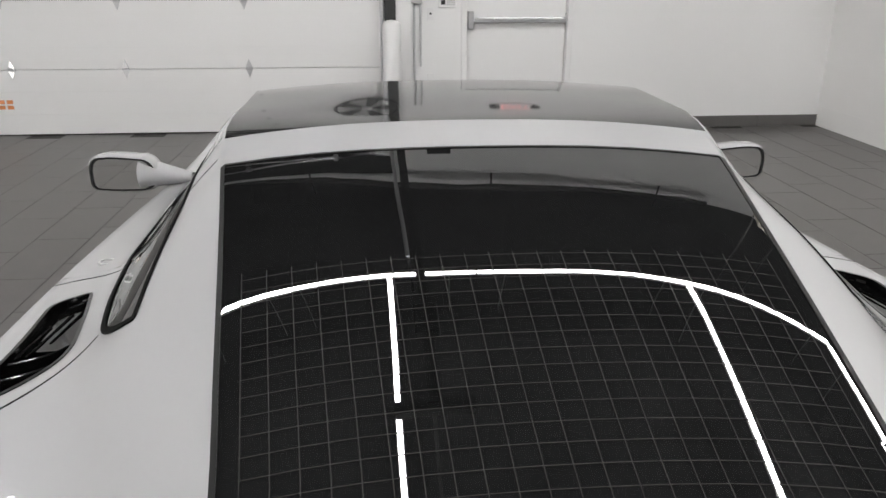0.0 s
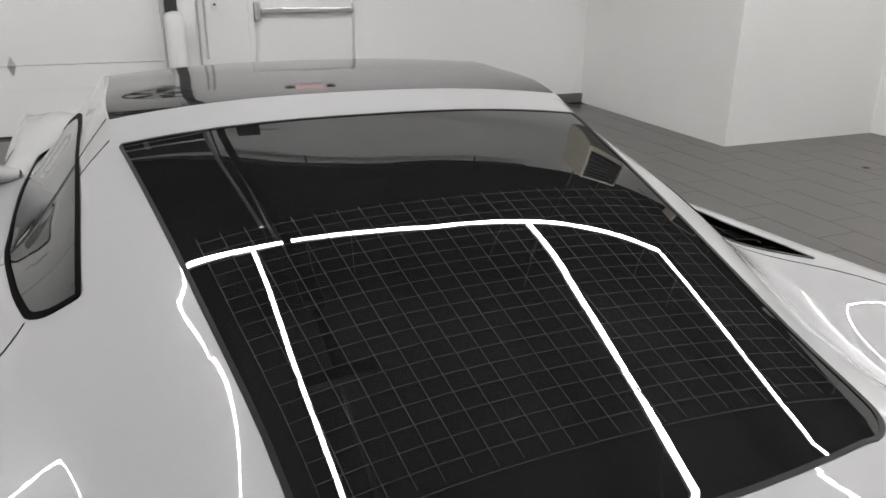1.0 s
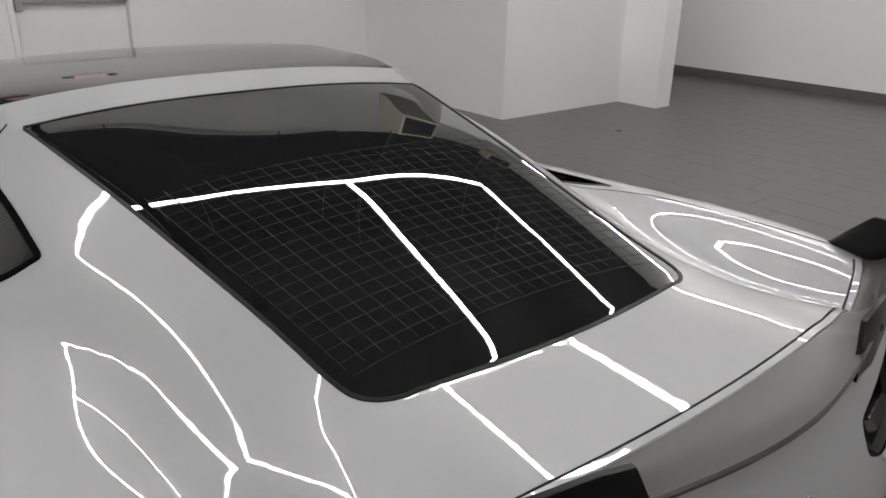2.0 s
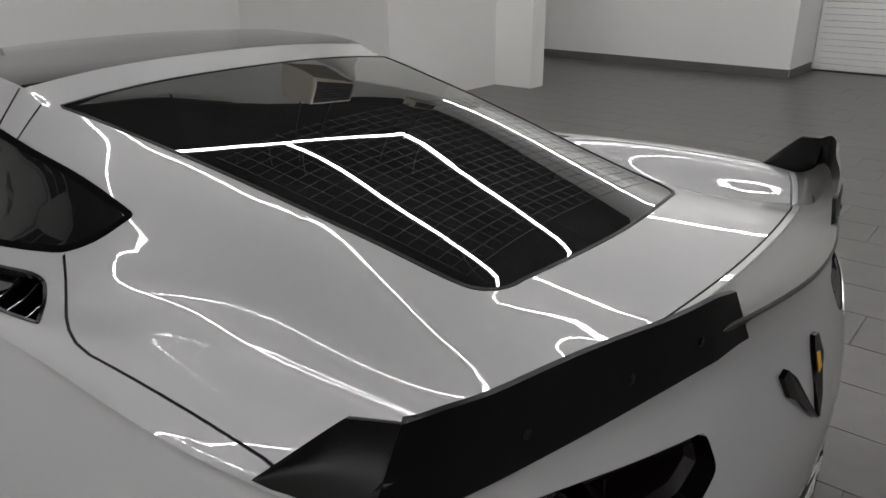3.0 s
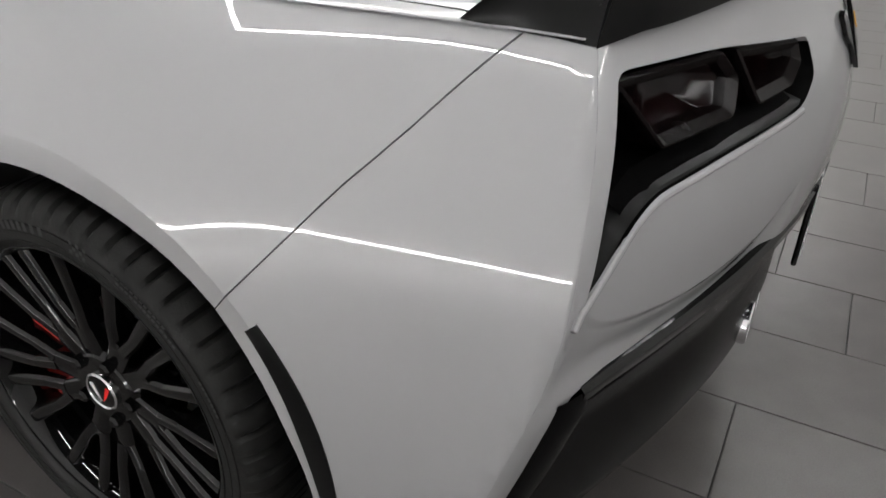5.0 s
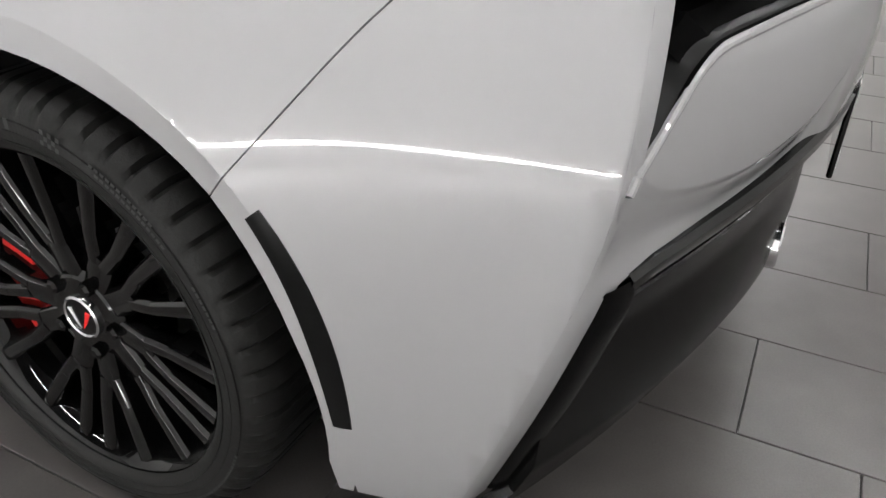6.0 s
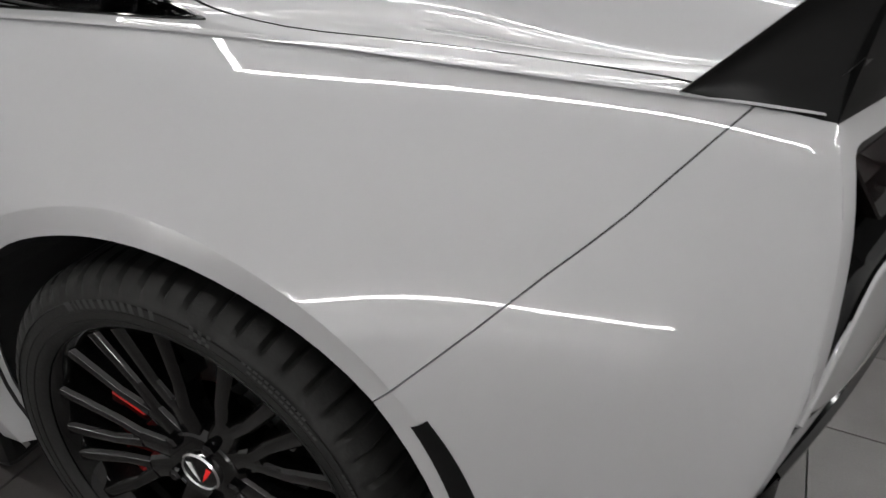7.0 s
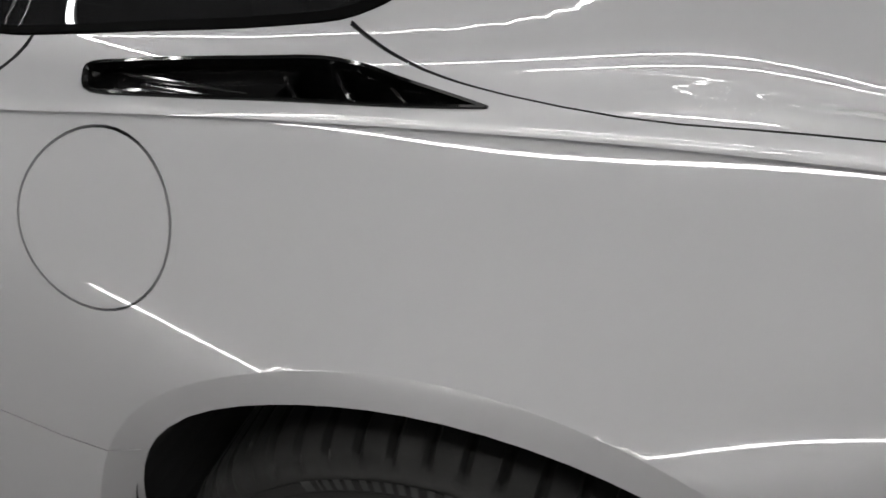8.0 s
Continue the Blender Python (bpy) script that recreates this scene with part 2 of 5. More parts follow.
# how far the flanks swell beyond the crease
swell = spline([(3.62, 0.0300), (3.2, 0.0800), (2.7, 0.1050), (2.1, 0.0800), (1.4, 0.0900), (0.9, 0.1000), (0.36, 0.1238), (0.15, 0.1573), (0, 0.1906), (-0.3, 0.1686), (-0.5, 0.1380), (-0.7, 0.1313), (-0.85, 0.1400)])
round_off = spline([(3.62, 0.1200), (2.7, 0.1400), (1.4, 0.1500), (0.36, 0.1772), (0.15, 0.1968), (0, 0.2080), (-0.3, 0.1594), (-0.5, 0.1428), (-0.7, 0.1526), (-0.85, 0.1500)])
edge_bow = spline([(1.4, 0.0110), (0.36, 0.0070), (0, 0.0017), (-0.3, -0.0044), (-0.6, 0.0014)])
# a soft swelling over the wheel opening
belly = spline([(1.4, 0.0000), (0.5, -0.0041), (0.25, 0.0169), (0, 0.0282), (-0.25, 0.0007), (-0.5, 0.0015), (-0.75, 0.0063)])
# the rear corner of the flanks and the rear end along the centre line, by height
corner_y = spline([(.12, -.53), (.2, -.56), (.342, -.612), (.417, -.638), (.50, -.664), (.58, -.687), (.65, -.700), (.72, -.7045), (.78, -.702), (.85, -.694), (.935, -.668), (1.0, -.64)])
tail_y = spline([(.12, -.74), (.3, -.83), (.45, -.875), (.6, -.903), (.70, -.908), (.76, -.897), (.85, -.862), (.91, -.835), (.96, -.818), (1.0, -.81)])
# lower edge of the hatch glass
hatch_low = spline([(-.36, -.498), (-.25, -.520), (-.11, -.537), (0, -.541), (.11, -.537), (.25, -.520), (.36, -.498)])
SECTIONS = {}


def top_z(x, y):
    """Height of the car's upper side: a crown between the two edges, then a smooth run over the rails to the crease."""
    key = round(y, 5)
    if key not in SECTIONS:
        xs = [edge_x(y), rail_x(y), belt_x(y), crease_x(y)]
        zs = [edge_z(y), rail_z(y), belt_z(y), crease_z(y)]
        if y < .6:
            # a flat shoulder inside the crease
            k = min(1, (.6 - y) / .3)
            mid = zs[3] + (zs[2] - zs[3]) * .07 / (xs[3] - xs[2])
            xs.insert(3, xs[3] - .07)
            zs.insert(3, mid + (zs[3] + .004 - mid) * k)
        SECTIONS[key] = centre_z(y), edge_z(y), xs[0], spline(list(zip(xs, zs)))
    zc, ze, xe, run = SECTIONS[key]
    x = abs(x)
    z = zc - (zc - ze) * (x / xe) ** 2.598 if x <= xe else float(run(x))
    if x > xe and -.72 < y < .6:
        z += pressed(x, y, xe)
    # the flat deck behind the hatch glass
    end = hatch_low(x)
    if y < end and x < .40:
        k = max(0, min(1, (.40 - x) / .10))
        flat = top_z(x, end + .0001) + (.014 - .03 * (x / .345) ** 2) * (y - end)
        z += (flat - z) * k * k * (3 - 2 * k)
    return z


# fine shape of the sail panels and hips: offsets across (glass edge to crease) and along the car
PRESS_Y = (.48, .28, .10, -.08, -.26, -.44, -.62)
PRESS_U = (.1, .3, .5, .7, .9)
PRESS = ((-0.0102, -0.0107, -0.0121, -0.0027, 0.0007, 0.0005, 0.0010),
         (-0.0078, -0.0089, -0.0102, -0.0083, -0.0086, -0.0065, -0.0033),
         (-0.0050, -0.0061, -0.0070, -0.0070, -0.0058, -0.0026, 0.0004),
         (-0.0023, -0.0031, -0.0037, -0.0041, -0.0028, -0.0000, 0.0052),
         (0.0002, -0.0001, -0.0006, -0.0014, -0.0013, -0.0016, 0.0008))
press_runs = [spline([(-.78, 0), (.62, 0)] + list(zip(PRESS_Y, row))) for row in PRESS]


def pressed(x, y, xe):
    u = (x - xe) / (crease_x(y) - xe)
    if not 0 < u < 1:
        return 0
    total = 0
    for c, run in zip(PRESS_U, press_runs):
        q = abs(u - c) / .2
        if q < 2:
            total += run(y) * ((2 - q) ** 3 / 4 - (1 - q) ** 3 if q < 1 else (2 - q) ** 3 / 4)
    return total * (1 - math.exp(-u / .14)) * (1 - math.exp(-(1 - u) / .05))


def flank_x(y, z):
    """Half width of the body below the crease."""
    d = crease_z(y) - z
    return crease_x(y) + swell(y) * (1 - math.exp(-max(d, -.02) / round_off(y))) + edge_bow(y) * (1 - math.exp(-max(d, -.02) / .03)) - .006 + belly(y) * math.exp(-((d - .25) / .13) ** 2) - .35 * max(0, d - .36) ** 2


def tail_at(x, z):
    """y of the rear end."""
    c = corner_y(z)
    w = flank_x(c, z)
    s = min(abs(x) / w, 1.15)
    return tail_y(z) + (c - tail_y(z)) * s ** 1.9
# ---------------------------------------------------------------- the hall
CEIL = 5.0
W0, W1, S0, N0 = -5.2, 9.4, -7.0, 6.38        # west, east, south and north faces
floor = part("floor", box(W0 - .2, W1 + .2, S0 - .2, N0 + .2, -.12, -.006), GROUT, None, "dark grout bed under grey porcelain floor tiles", kind="structure")
tagged(floor, category="floor")


def wall(name, x0, x1, y0, y1, z0, z1, mat=WALL, label="smooth white painted wall"):
    return tagged(part(name, box(x0, x1, y0, y1, z0, z1), mat, None, label, kind="structure"), category="wall")


# north wall with the opening of the roll-up door and of the exit door
GX0, GX1, GH = -4.05, -.15, 4.27
DX0, DX1, DH = .60, 1.66, 2.10
wall("wall_north", GX1, DX0, N0, N0 + .2, 0, CEIL)
wall("wall_north_far", DX1, 6.0, N0, N0 + .2, 0, CEIL)
wall("wall_north_end", W0, GX0, N0, N0 + .2, 0, CEIL)
wall("wall_north_lintel", GX0, GX1, N0, N0 + .2, GH, CEIL)
wall("wall_north_door_head", DX0, DX1, N0, N0 + .2, DH, CEIL)
wall("wall_west", W0 - .2, W0, S0, N0 + .2, 0, CEIL)
wall("wall_south", W0 - .2, W1 + .2, S0 - .2, S0, 0, CEIL)
# partition with its return, of painted block
wall("wall_partition", 4.25, 6.0, 4.04, N0 - .001, 0, 3.0, BLOCK, "white painted block partition wall")
wall("wall_pier", 6.0, 6.25, 3.55, 5.4, 0, 3.0, BLOCK, "white painted block pier beside the partition")
wall("wall_east", 8.45, 9.6, 1.5, N0 + .4, 0, CEIL)
wall("wall_east_back", 9.35, 9.55, -4.2, 1.5, 3.0, CEIL, WALL, "white wall over the slatted roll-up door")
wall("wall_east_end", 8.45, 9.6, S0, -4.2, 0, CEIL)
wall("wall_northeast", 6.0, 9.6, N0 + .2, N0 + .4, 0, CEIL)
tagged(part("ceiling", box(W0 - .2, W1 + .2, S0 - .2, N0 + .4, CEIL, CEIL + .1), CEILING, None, "black painted ceiling", kind="structure"), category="ceiling")
# courses of the painted block walls, with fine joints
for name, faces in (("wall_partition", (("y", 4.04, 4.25, 6.0), ("x", 4.25, 4.04, N0))), ("wall_pier", (("y", 3.55, 6.0, 6.25), ("x", 6.0, 3.55, 4.04)))):
    owner = bpy.data.objects[name]
    for axis, at, a, b in faces:
        for k in range(15):
            z0, z1 = k * .203 + .001, min(2.999, (k + 1) * .203 - .002)
            bm = box(a, b, at - .0025, at + .001, z0, z1) if axis == "y" else box(at - .0025, at + .001, a - (.0024 if axis == "x" else 0), b, z0, z1)
            part("block_course", bm, BLOCK, owner)

# base tiles along the smooth walls
def baseboard(name, x0, x1, y0, y1, along):
    base = tagged(part(name, box(x0, x1, y0, y1, 0, .02), GROUT, None, "dark grey tile baseboard", kind="structure"), category="baseboard")
    n = max(1, round((x1 - x0 if along == "x" else y1 - y0) / .61))
    for i in range(n):
        if along == "x":
            a, b = x0 + (x1 - x0) * i / n, x0 + (x1 - x0) * (i + 1) / n
            bm = box(a + .001, b - .001, y0 - .002, y1, .001, .11, .002)
        else:
            a, b = y0 + (y1 - y0) * i / n, y0 + (y1 - y0) * (i + 1) / n
            bm = box(x0 - .002, x1, a + .001, b - .001, .001, .11, .002)
        part("base_tile", bm, BASE, base)


baseboard("baseboard", DX1 + .1, 4.249, N0 - .012, N0 - .0005, "x")
baseboard("baseboard_east", 8.438, 8.4495, 1.5, N0 + .19, "y")
baseboard("baseboard_return", 8.45, 9.34, 1.488, 1.4995, "x")


# sectional roll-up door
def roll_up_door():
    door = tagged(holder("garage_door", (GX0 + GX1) / 2, N0 + .05, 0), "white insulated sectional garage door with ribbed panels, closed", "garage door", kind="structure")
    inv = Matrix.Translation((-door.location.x, -door.location.y, 0))
    h = .61
    for k in range(7):
        bm = box(GX0, GX1, N0 + .05, N0 + .10, k * h + .002, (k + 1) * h - .002, .004)
        for r in (.19, .40):
            box(GX0 + .01, GX1 - .01, N0 + .046, N0 + .052, k * h + r, k * h + r + .008, bm=bm)
        bm.transform(inv)
        panel = part("panel", bm, DOOR_PAINT, door)
        if k:
            for hx in (-3.55, -2.53, -1.40):
                hb = prism([(hx, N0 + .045, k * h + .085), (hx + .035, N0 + .045, k * h), (hx, N0 + .045, k * h - .085), (hx - .035, N0 + .045, k * h)], (0, .006, 0))
                tube([(hx - .03, N0 + .040, k * h), (hx + .03, N0 + .040, k * h)], .010, bm=hb)
                hb.transform(inv)
                part("hinge", hb, ALU, panel, "galvanised steel hinge")
    bm = box(GX0, GX1, N0 + .046, N0 + .10, -.005, .012)
    bm.transform(inv)
    part("bottom_seal", bm, GAP, door)
    bm = bmesh.new()
    for k in range(3):
        for j in range(2):
            box(-3.80 + k * .075, -3.745 + k * .075, N0 + .047, N0 + .0495, .25 + j * .05, .285 + j * .05, bm=bm)
    bm.transform(inv)
    part("sticker", bm, ORANGE, door, "small orange and white warning stickers")
    return door


roll_up_door()
# track, post and bollard between the two doors
tr = tagged(holder("door_track", GX1 + .03, N0 - .04, 0), "galvanised vertical track and dark steel post of the garage door", "door track", kind="structure")
part("rail", box(-.045, -.008, -.03, .03, 0, GH, .004), ALU, tr)
part("post", box(.0, .105, .0, .035, 0, GH), DARK_METAL, tr)
bol = tagged(holder("bollard", -.06, N0 - .22, 0), "white round bollard with a domed top before the wall", "bollard")
bm = spin([(0, .085), (.9, .085), (1.01, .084), (1.04, .07), (1.055, .04), (1.06, .01)], "Z", 32)
part("post", bm, DOOR_PAINT, bol, smooth=True)
for k, (cx, r) in enumerate(((.155, .011), (.215, .010))):
    cd = tagged(part("conduit", tube([(cx, N0 - .016, .62 if k else .02), (cx, N0 - .016, 2.6)], r), GREY_PLASTIC, None, "thin grey conduit fixed to the white wall"), category="conduit")
jb = tagged(part("junction_box", box(.13, .23, N0 - .055, N0 - .0005, 1.19, 1.33, .006), GREY_PLASTIC, None, "small grey electrical box on the conduit"), category="electrical box")
sw = tagged(holder("light_switch", .31, N0 - .004, 1.10), "white wall plate with a dark key switch", "switch")
part("plate", box(-.03, .03, -.004, .0035, -.055, .055, .003), DOOR_PAINT, sw)
part("key", spin([(-.012, .008), (-.004, .011)], "Y", 16), DARK_METAL, sw)
ol = tagged(holder("wall_socket", .31, N0 - .004, .50), "white wall socket plate", "socket")
part("plate", box(-.035, .035, -.004, .0035, -.055, .055, .003), DOOR_PAINT, ol)
kp = tagged(holder("alarm_keypad", .465, N0 - .014, 1.22), "white alarm keypad with rows of grey buttons", "keypad")
part("case", box(-.085, .085, -.014, .0135, -.065, .075, .008), DOOR_PAINT, kp)
for i in range(3):
    for j in range(4):
        part("button", box(-.005 + j * .02, .008 + j * .02, -.018, -.013, -.045 + i * .02, -.032 + i * .02, .002), GREY_PLASTIC, kp)
part("display", box(-.06, -.02, -.016, -.013, -.04, .0), DARK_METAL, kp)


hd = tagged(holder("door_header", (GX0 + GX1) / 2, N0 - .10, GH + .33), "black steel header with the shaft over the garage door", "door header", kind="structure")
part("beam", box((GX0 - GX1) / 2, (GX1 - GX0) / 2, .0, .0995, -.26, .24, .004), DARK_METAL, hd)
part("shaft", tube([((GX0 - GX1) / 2, -.06, -.12), ((GX1 - GX0) / 2, -.06, -.12)], .016), ALU, hd)
for sx in (-1.2, 0, 1.2):
    part("bracket", box(sx - .03, sx + .03, -.085, -.0005, -.17, -.07, .004), ALU, hd)
for sx in (GX0 + .02, GX1 - .02):
    rl = tagged(holder("door_rail", sx, N0, GH - .55), "galvanised curved rail of the garage door under the ceiling", "door rail")
    part("rail", tube([(0, -.07, -1.2), (0, -.07, 0)] + [(0, -.07 - .35 * (1 - math.cos(a)), .35 * math.sin(a)) for a in [radians(q) for q in (15, 30, 45, 60, 75, 90)]] + [(0, -3.0, .36)], .022), ALU, rl, smooth=True)
    part("strap", box(-.012, .012, -2.9, -2.88, .383, CEIL - GH + .55 - .002), DARK_METAL, rl)
sd = tagged(holder("alarm_sounder", .40, N0 - .07, 4.35), "dark wall sounder with a red lower face and a side arm", "alarm sounder")
part("case", box(-.14, .14, -.07, .0695, -.02, .15, .01), DARK_METAL, sd)
part("red_face", box(-.12, .14, -.09, .05, -.11, -.021, .01), RED, sd, "dark red lens")
part("arm", tube([(.14, -.02, .06), (.38, -.02, .06)], .012), ALU, sd)
dr = tagged(holder("floor_drain", 4.81, 3.08, 0), "small round dark drain set in the grey tiles", "floor drain")
part("ring", spin([(.0002, .034), (.002, .032), (.002, .024), (.0002, .023)], "Z", 24, closed=True), DARK_METAL, dr)
part("grate", spin([(.0002, .0225), (.001, .0225)], "Z", 20), GAP, dr)


def exit_door():
    door = tagged(holder("door_1", (DX0 + DX1) / 2, N0 + .06, 0), "white steel exit door with a panic bar, closed", "door", kind="structure")
    w = (DX1 - DX0) / 2
    part("leaf", box(-w + .055, w - .055, 0, .045, .012, DH - .05, .003), DOOR_PAINT, door)
    for a, b in ((-w, -w + .05), (w - .05, w)):
        part("jamb", box(a, b, -.075, .06, 0, DH, .004), DOOR_PAINT, door)
    part("head", box(-w + .0505, w - .0505, -.075, .06, DH - .045, DH, .004), DOOR_PAINT, door)
    bar = part("panic_bar", box(-w + .12, w - .07, -.066, -.022, 1.015, 1.062, .008), ALU, door, "brushed aluminium panic bar")
    part("latch_case", box(-w + .062, -w + .118, -.072, -.001, .955, 1.12, .008), ALU, bar)
    part("end_cap", box(w - .069, w - .058, -.06, -.001, 1.01, 1.067, .003), GREY_PLASTIC, bar)
    for hz in (.25, 1.05, 1.85):
        part("hinge", tube([(w - .052, -.012, hz - .05), (w - .052, -.012, hz + .05)], .009), ALU, door)


exit_door()


def writing(name, text, size, mat, parent, m, depth=.002, label=""):
    cu = bpy.data.curves.new(name, "FONT")
    cu.body, cu.size, cu.extrude, cu.align_x, cu.align_y = text, size, depth, "CENTER", "CENTER"
    tmp = bpy.data.objects.new(name + "_text", cu)
    scene.collection.objects.link(tmp)
    bpy.context.view_layer.update()
    me = bpy.data.meshes.new_from_object(tmp.evaluated_get(bpy.context.evaluated_depsgraph_get()))
    bpy.data.objects.remove(tmp)
    me.transform(m)
    me.materials.clear()
    me.materials.append(mat)
    ob = new(name, me)
    ob.parent = parent
    return tagged(ob, label)


ex = tagged(holder("exit_sign", 1.16, N0 - .026, 2.66), "white exit sign with red letters and two lamp heads", "exit sign")
part("case", box(-.16, .16, -.025, .0255, -.10, .10, .006), DOOR_PAINT, ex)
writing("letters", "EXIT", .15, SIGN_RED, ex, Matrix.Translation((0, -.027, 0)) @ pose(0, 0, 0, 90, 0, 0), label="red letters")
for sx in (-.21, .21):
    part("lamp_head", spin([(-.05, .035), (-.03, .05), (.03, .05), (.03, .02)], "Y", 20, centre=(sx, 0, .0)), DARK_METAL, ex)

# round wall fan over the bollard
fan = tagged(holder("wall_fan", -.34, N0 - .10, 2.62), "dark grey round wall fan with a pale hub", "fan")
part("cage", spin([(-.06, .30), (-.075, .315), (-.06, .33), (.0, .33), (.0, .30)], "Y", 40, closed=True), DARK_METAL, fan, smooth=True)
part("hub", spin([(-.07, .03), (-.06, .06), (.0995, .06)], "Y", 24), PALE, fan)
for k in range(5):
    a = 2 * math.pi * k / 5
    u, v = Vector((math.cos(a), 0, math.sin(a))), Vector((-math.sin(a), 0, math.cos(a)))
    part("blade", prism([u * .055 - v * .03, u * .29 - v * .09, u * .29 + v * .06, u * .055 + v * .03], (0, -.006, 0)), DARK_METAL, fan)

# slatted roll-up door in the east bay
def slat_door():
    door = tagged(holder("roller_door", 9.40, -1.35, 0), "white slatted roller door, closed", "roller door", kind="structure")
    for k in range(40):
        part("slat", box(-.012, .012, -2.84, 2.84, .02 + k * .075, .02 + k * .075 + .072, .006), DOOR_PAINT, door)
    part("bottom_bar", box(-.03, .03, -2.84, 2.84, -.004, .019), DARK_METAL, door)


slat_door()
# box heater units hung in the corner near the partition
def heater(x, y, z, rz, s):
    h = tagged(holder("unit_heater", x, y, z), "beige box heater with a dark louvred front hung from the ceiling", "heater", "heaters")
    part("case", box(-.38 * s, .38 * s, -.28 * s, .30 * s, -.33 * s, .33 * s, .012), HEATER, h)
    part("grille", box(-.33 * s, .33 * s, -.283 * s, -.279 * s, -.27 * s, .27 * s), GAP, h)
    for k in range(7):
        part("louvre", box(-.33 * s, .33 * s, -.31 * s, -.284 * s, (-.24 + k * .078) * s, (-.225 + k * .078) * s), DARK_METAL, h)
    for sx in (-.3 * s, .3 * s):
        part("hanger", box(sx - .008, sx + .008, -.008, .008, .33 * s, CEIL - z - .002), DARK_METAL, h)
    h.rotation_euler = (0, 0, radians(rz))
    return h


heater(3.80, 4.12, 3.24, 0, .78)
heater(5.35, 3.80, 3.50, -20, .50)
# pipe under the ceiling along the north wall
pp = tagged(part("sprinkler_pipe", tube([(-4.8, N0 - .25, CEIL - .16), (4.2, N0 - .25, CEIL - .16)], .03), DARK_METAL, None, "dark sprinkler pipe hung under the ceiling"), category="pipe")
for i in range(4):
    part("drop", tube([(-3.6 + i * 2.3, N0 - .25, CEIL - .002), (-3.6 + i * 2.3, N0 - .25, CEIL - .29)], .012), DARK_METAL, pp)


# white light tubes
LZ = 4.2


def light_tube(a, b):
    a, b = Vector(a), Vector(b)
    t = tagged(holder("light_tube", *((a + b) / 2)), "long white light tube hung under the black ceiling", "light tube", "light tubes")
    d = (b - a).normalized() * .008
    side = Vector((0, 0, 1)).cross(d).normalized() * .021
    bm = prism([a - (a + b) / 2 + d - side + Vector((0, 0, .015)), b - (a + b) / 2 - d - side + Vector((0, 0, .015)), b - (a + b) / 2 - d + side + Vector((0, 0, .015)), a - (a + b) / 2 + d + side + Vector((0, 0, .015))], (0, 0, -.032))
    part("diffuser", bm, TUBE, t)
    mid, up = (a + b) / 2, Vector((0, 0, 1))
    section = [(-1.2, .0145), (-1.2, .047), (1.2, .047), (1.2, .0145), (1.06, .0145), (1.06, .017), (-1.06, .017), (-1.06, .0145)]
    ends = [[p - mid + q + side * u + up * v for u, v in section] for p, q in ((a, d), (b, -d))]
    bm = strip([ends[0] + ends[0][:1], ends[1] + ends[1][:1]])
    for row in ends:
        bm.faces.new([bm.verts.new(p) for p in row])
    bmesh.ops.remove_doubles(bm, verts=bm.verts, dist=1e-6)
    bmesh.ops.recalc_face_normals(bm, faces=bm.faces)
    part("housing", bm, GREY_PLASTIC, t)
    for k in (-.38, .38):
        p = (b - a) * k
        part("wire", tube([p + Vector((0, 0, .04)), p + Vector((0, 0, CEIL - a.z))], .003, 6), ALU, t)
    return t


LX = (-2.74, -.38, 2.48, 4.50)       # the four rows along the car
LN = 3.12                           # the row across, north of the car
for x in LX:
    for k in range(3):
        light_tube((x, LN - .05 - 2.20 * k, LZ), (x, LN - .05 - 2.20 * (k + 1), LZ))
for a, b in ((-2.76, -1.60), (-1.60, .44), (.44, 2.48), (2.48, 4.52)):
    light_tube((a, LN, LZ), (b, LN, LZ))
# two unseen tubes behind the car, added only to brighten its tail
for a, b in ((-1.60, .44), (.44, 2.48)):
    light_tube((a, -5.1, LZ), (b, -5.1, LZ))
for k in range(3):
    light_tube((7.85, 5.2 - 2.20 * k, 3.72), (7.85, 5.2 - 2.20 * (k + 1), 3.72))


# low strip light along the west wall
for k in range(3):
    low = tagged(holder("strip_light", W0 + .03, -2.5 + 2.17 * k + 1.085, .256), "white strip light fixed low along the white wall", "strip light", "strip lights")
    part("diffuser", box(0, .03, -1.083, 1.083, -.03, .03, .006), STRIP, low)
    part("backing", box(-.0295, -.001, -1.084, 1.084, -.034, .034), GREY_PLASTIC, low)


# opener rail of the garage door, hung under the ceiling
rail = tagged(holder("opener_rail", -.10, .97, 3.0), "black steel opener rail hung from the ceiling on straps", "door opener")
part("bar", box(-.03, .03, 0, N0 - .98, -.03, .03), GAP, rail)
part("cross_bar", box(-.22, .22, -.03, .02, -.02, .02), GAP, rail)
part("motor", box(-.07, .07, .30, .52, -.11, -.031, .01), GAP, rail)
for y in (.1, 2.4, 4.6):
    part("strap", box(-.012, .012, y, y + .02, .0305, CEIL - 3.0 - .002), DARK_METAL, rail)
# ---------------------------------------------------------------- the car
car = tagged(holder("sports_car", 0, 0, 0), "glossy pale grey sports coupe with black wing, parked on tiles", "car")


def sheet(us, vs):
    """A flat net in the two parameters of a surface."""
    bm = bmesh.new()
    rows = [[bm.verts.new((u, v, 0)) for u in us] for v in vs]
    for a, b in zip(rows, rows[1:]):
        for i in range(len(us) - 1):
            bm.faces.new((a[i], a[i + 1], b[i + 1], b[i]))
    return bm


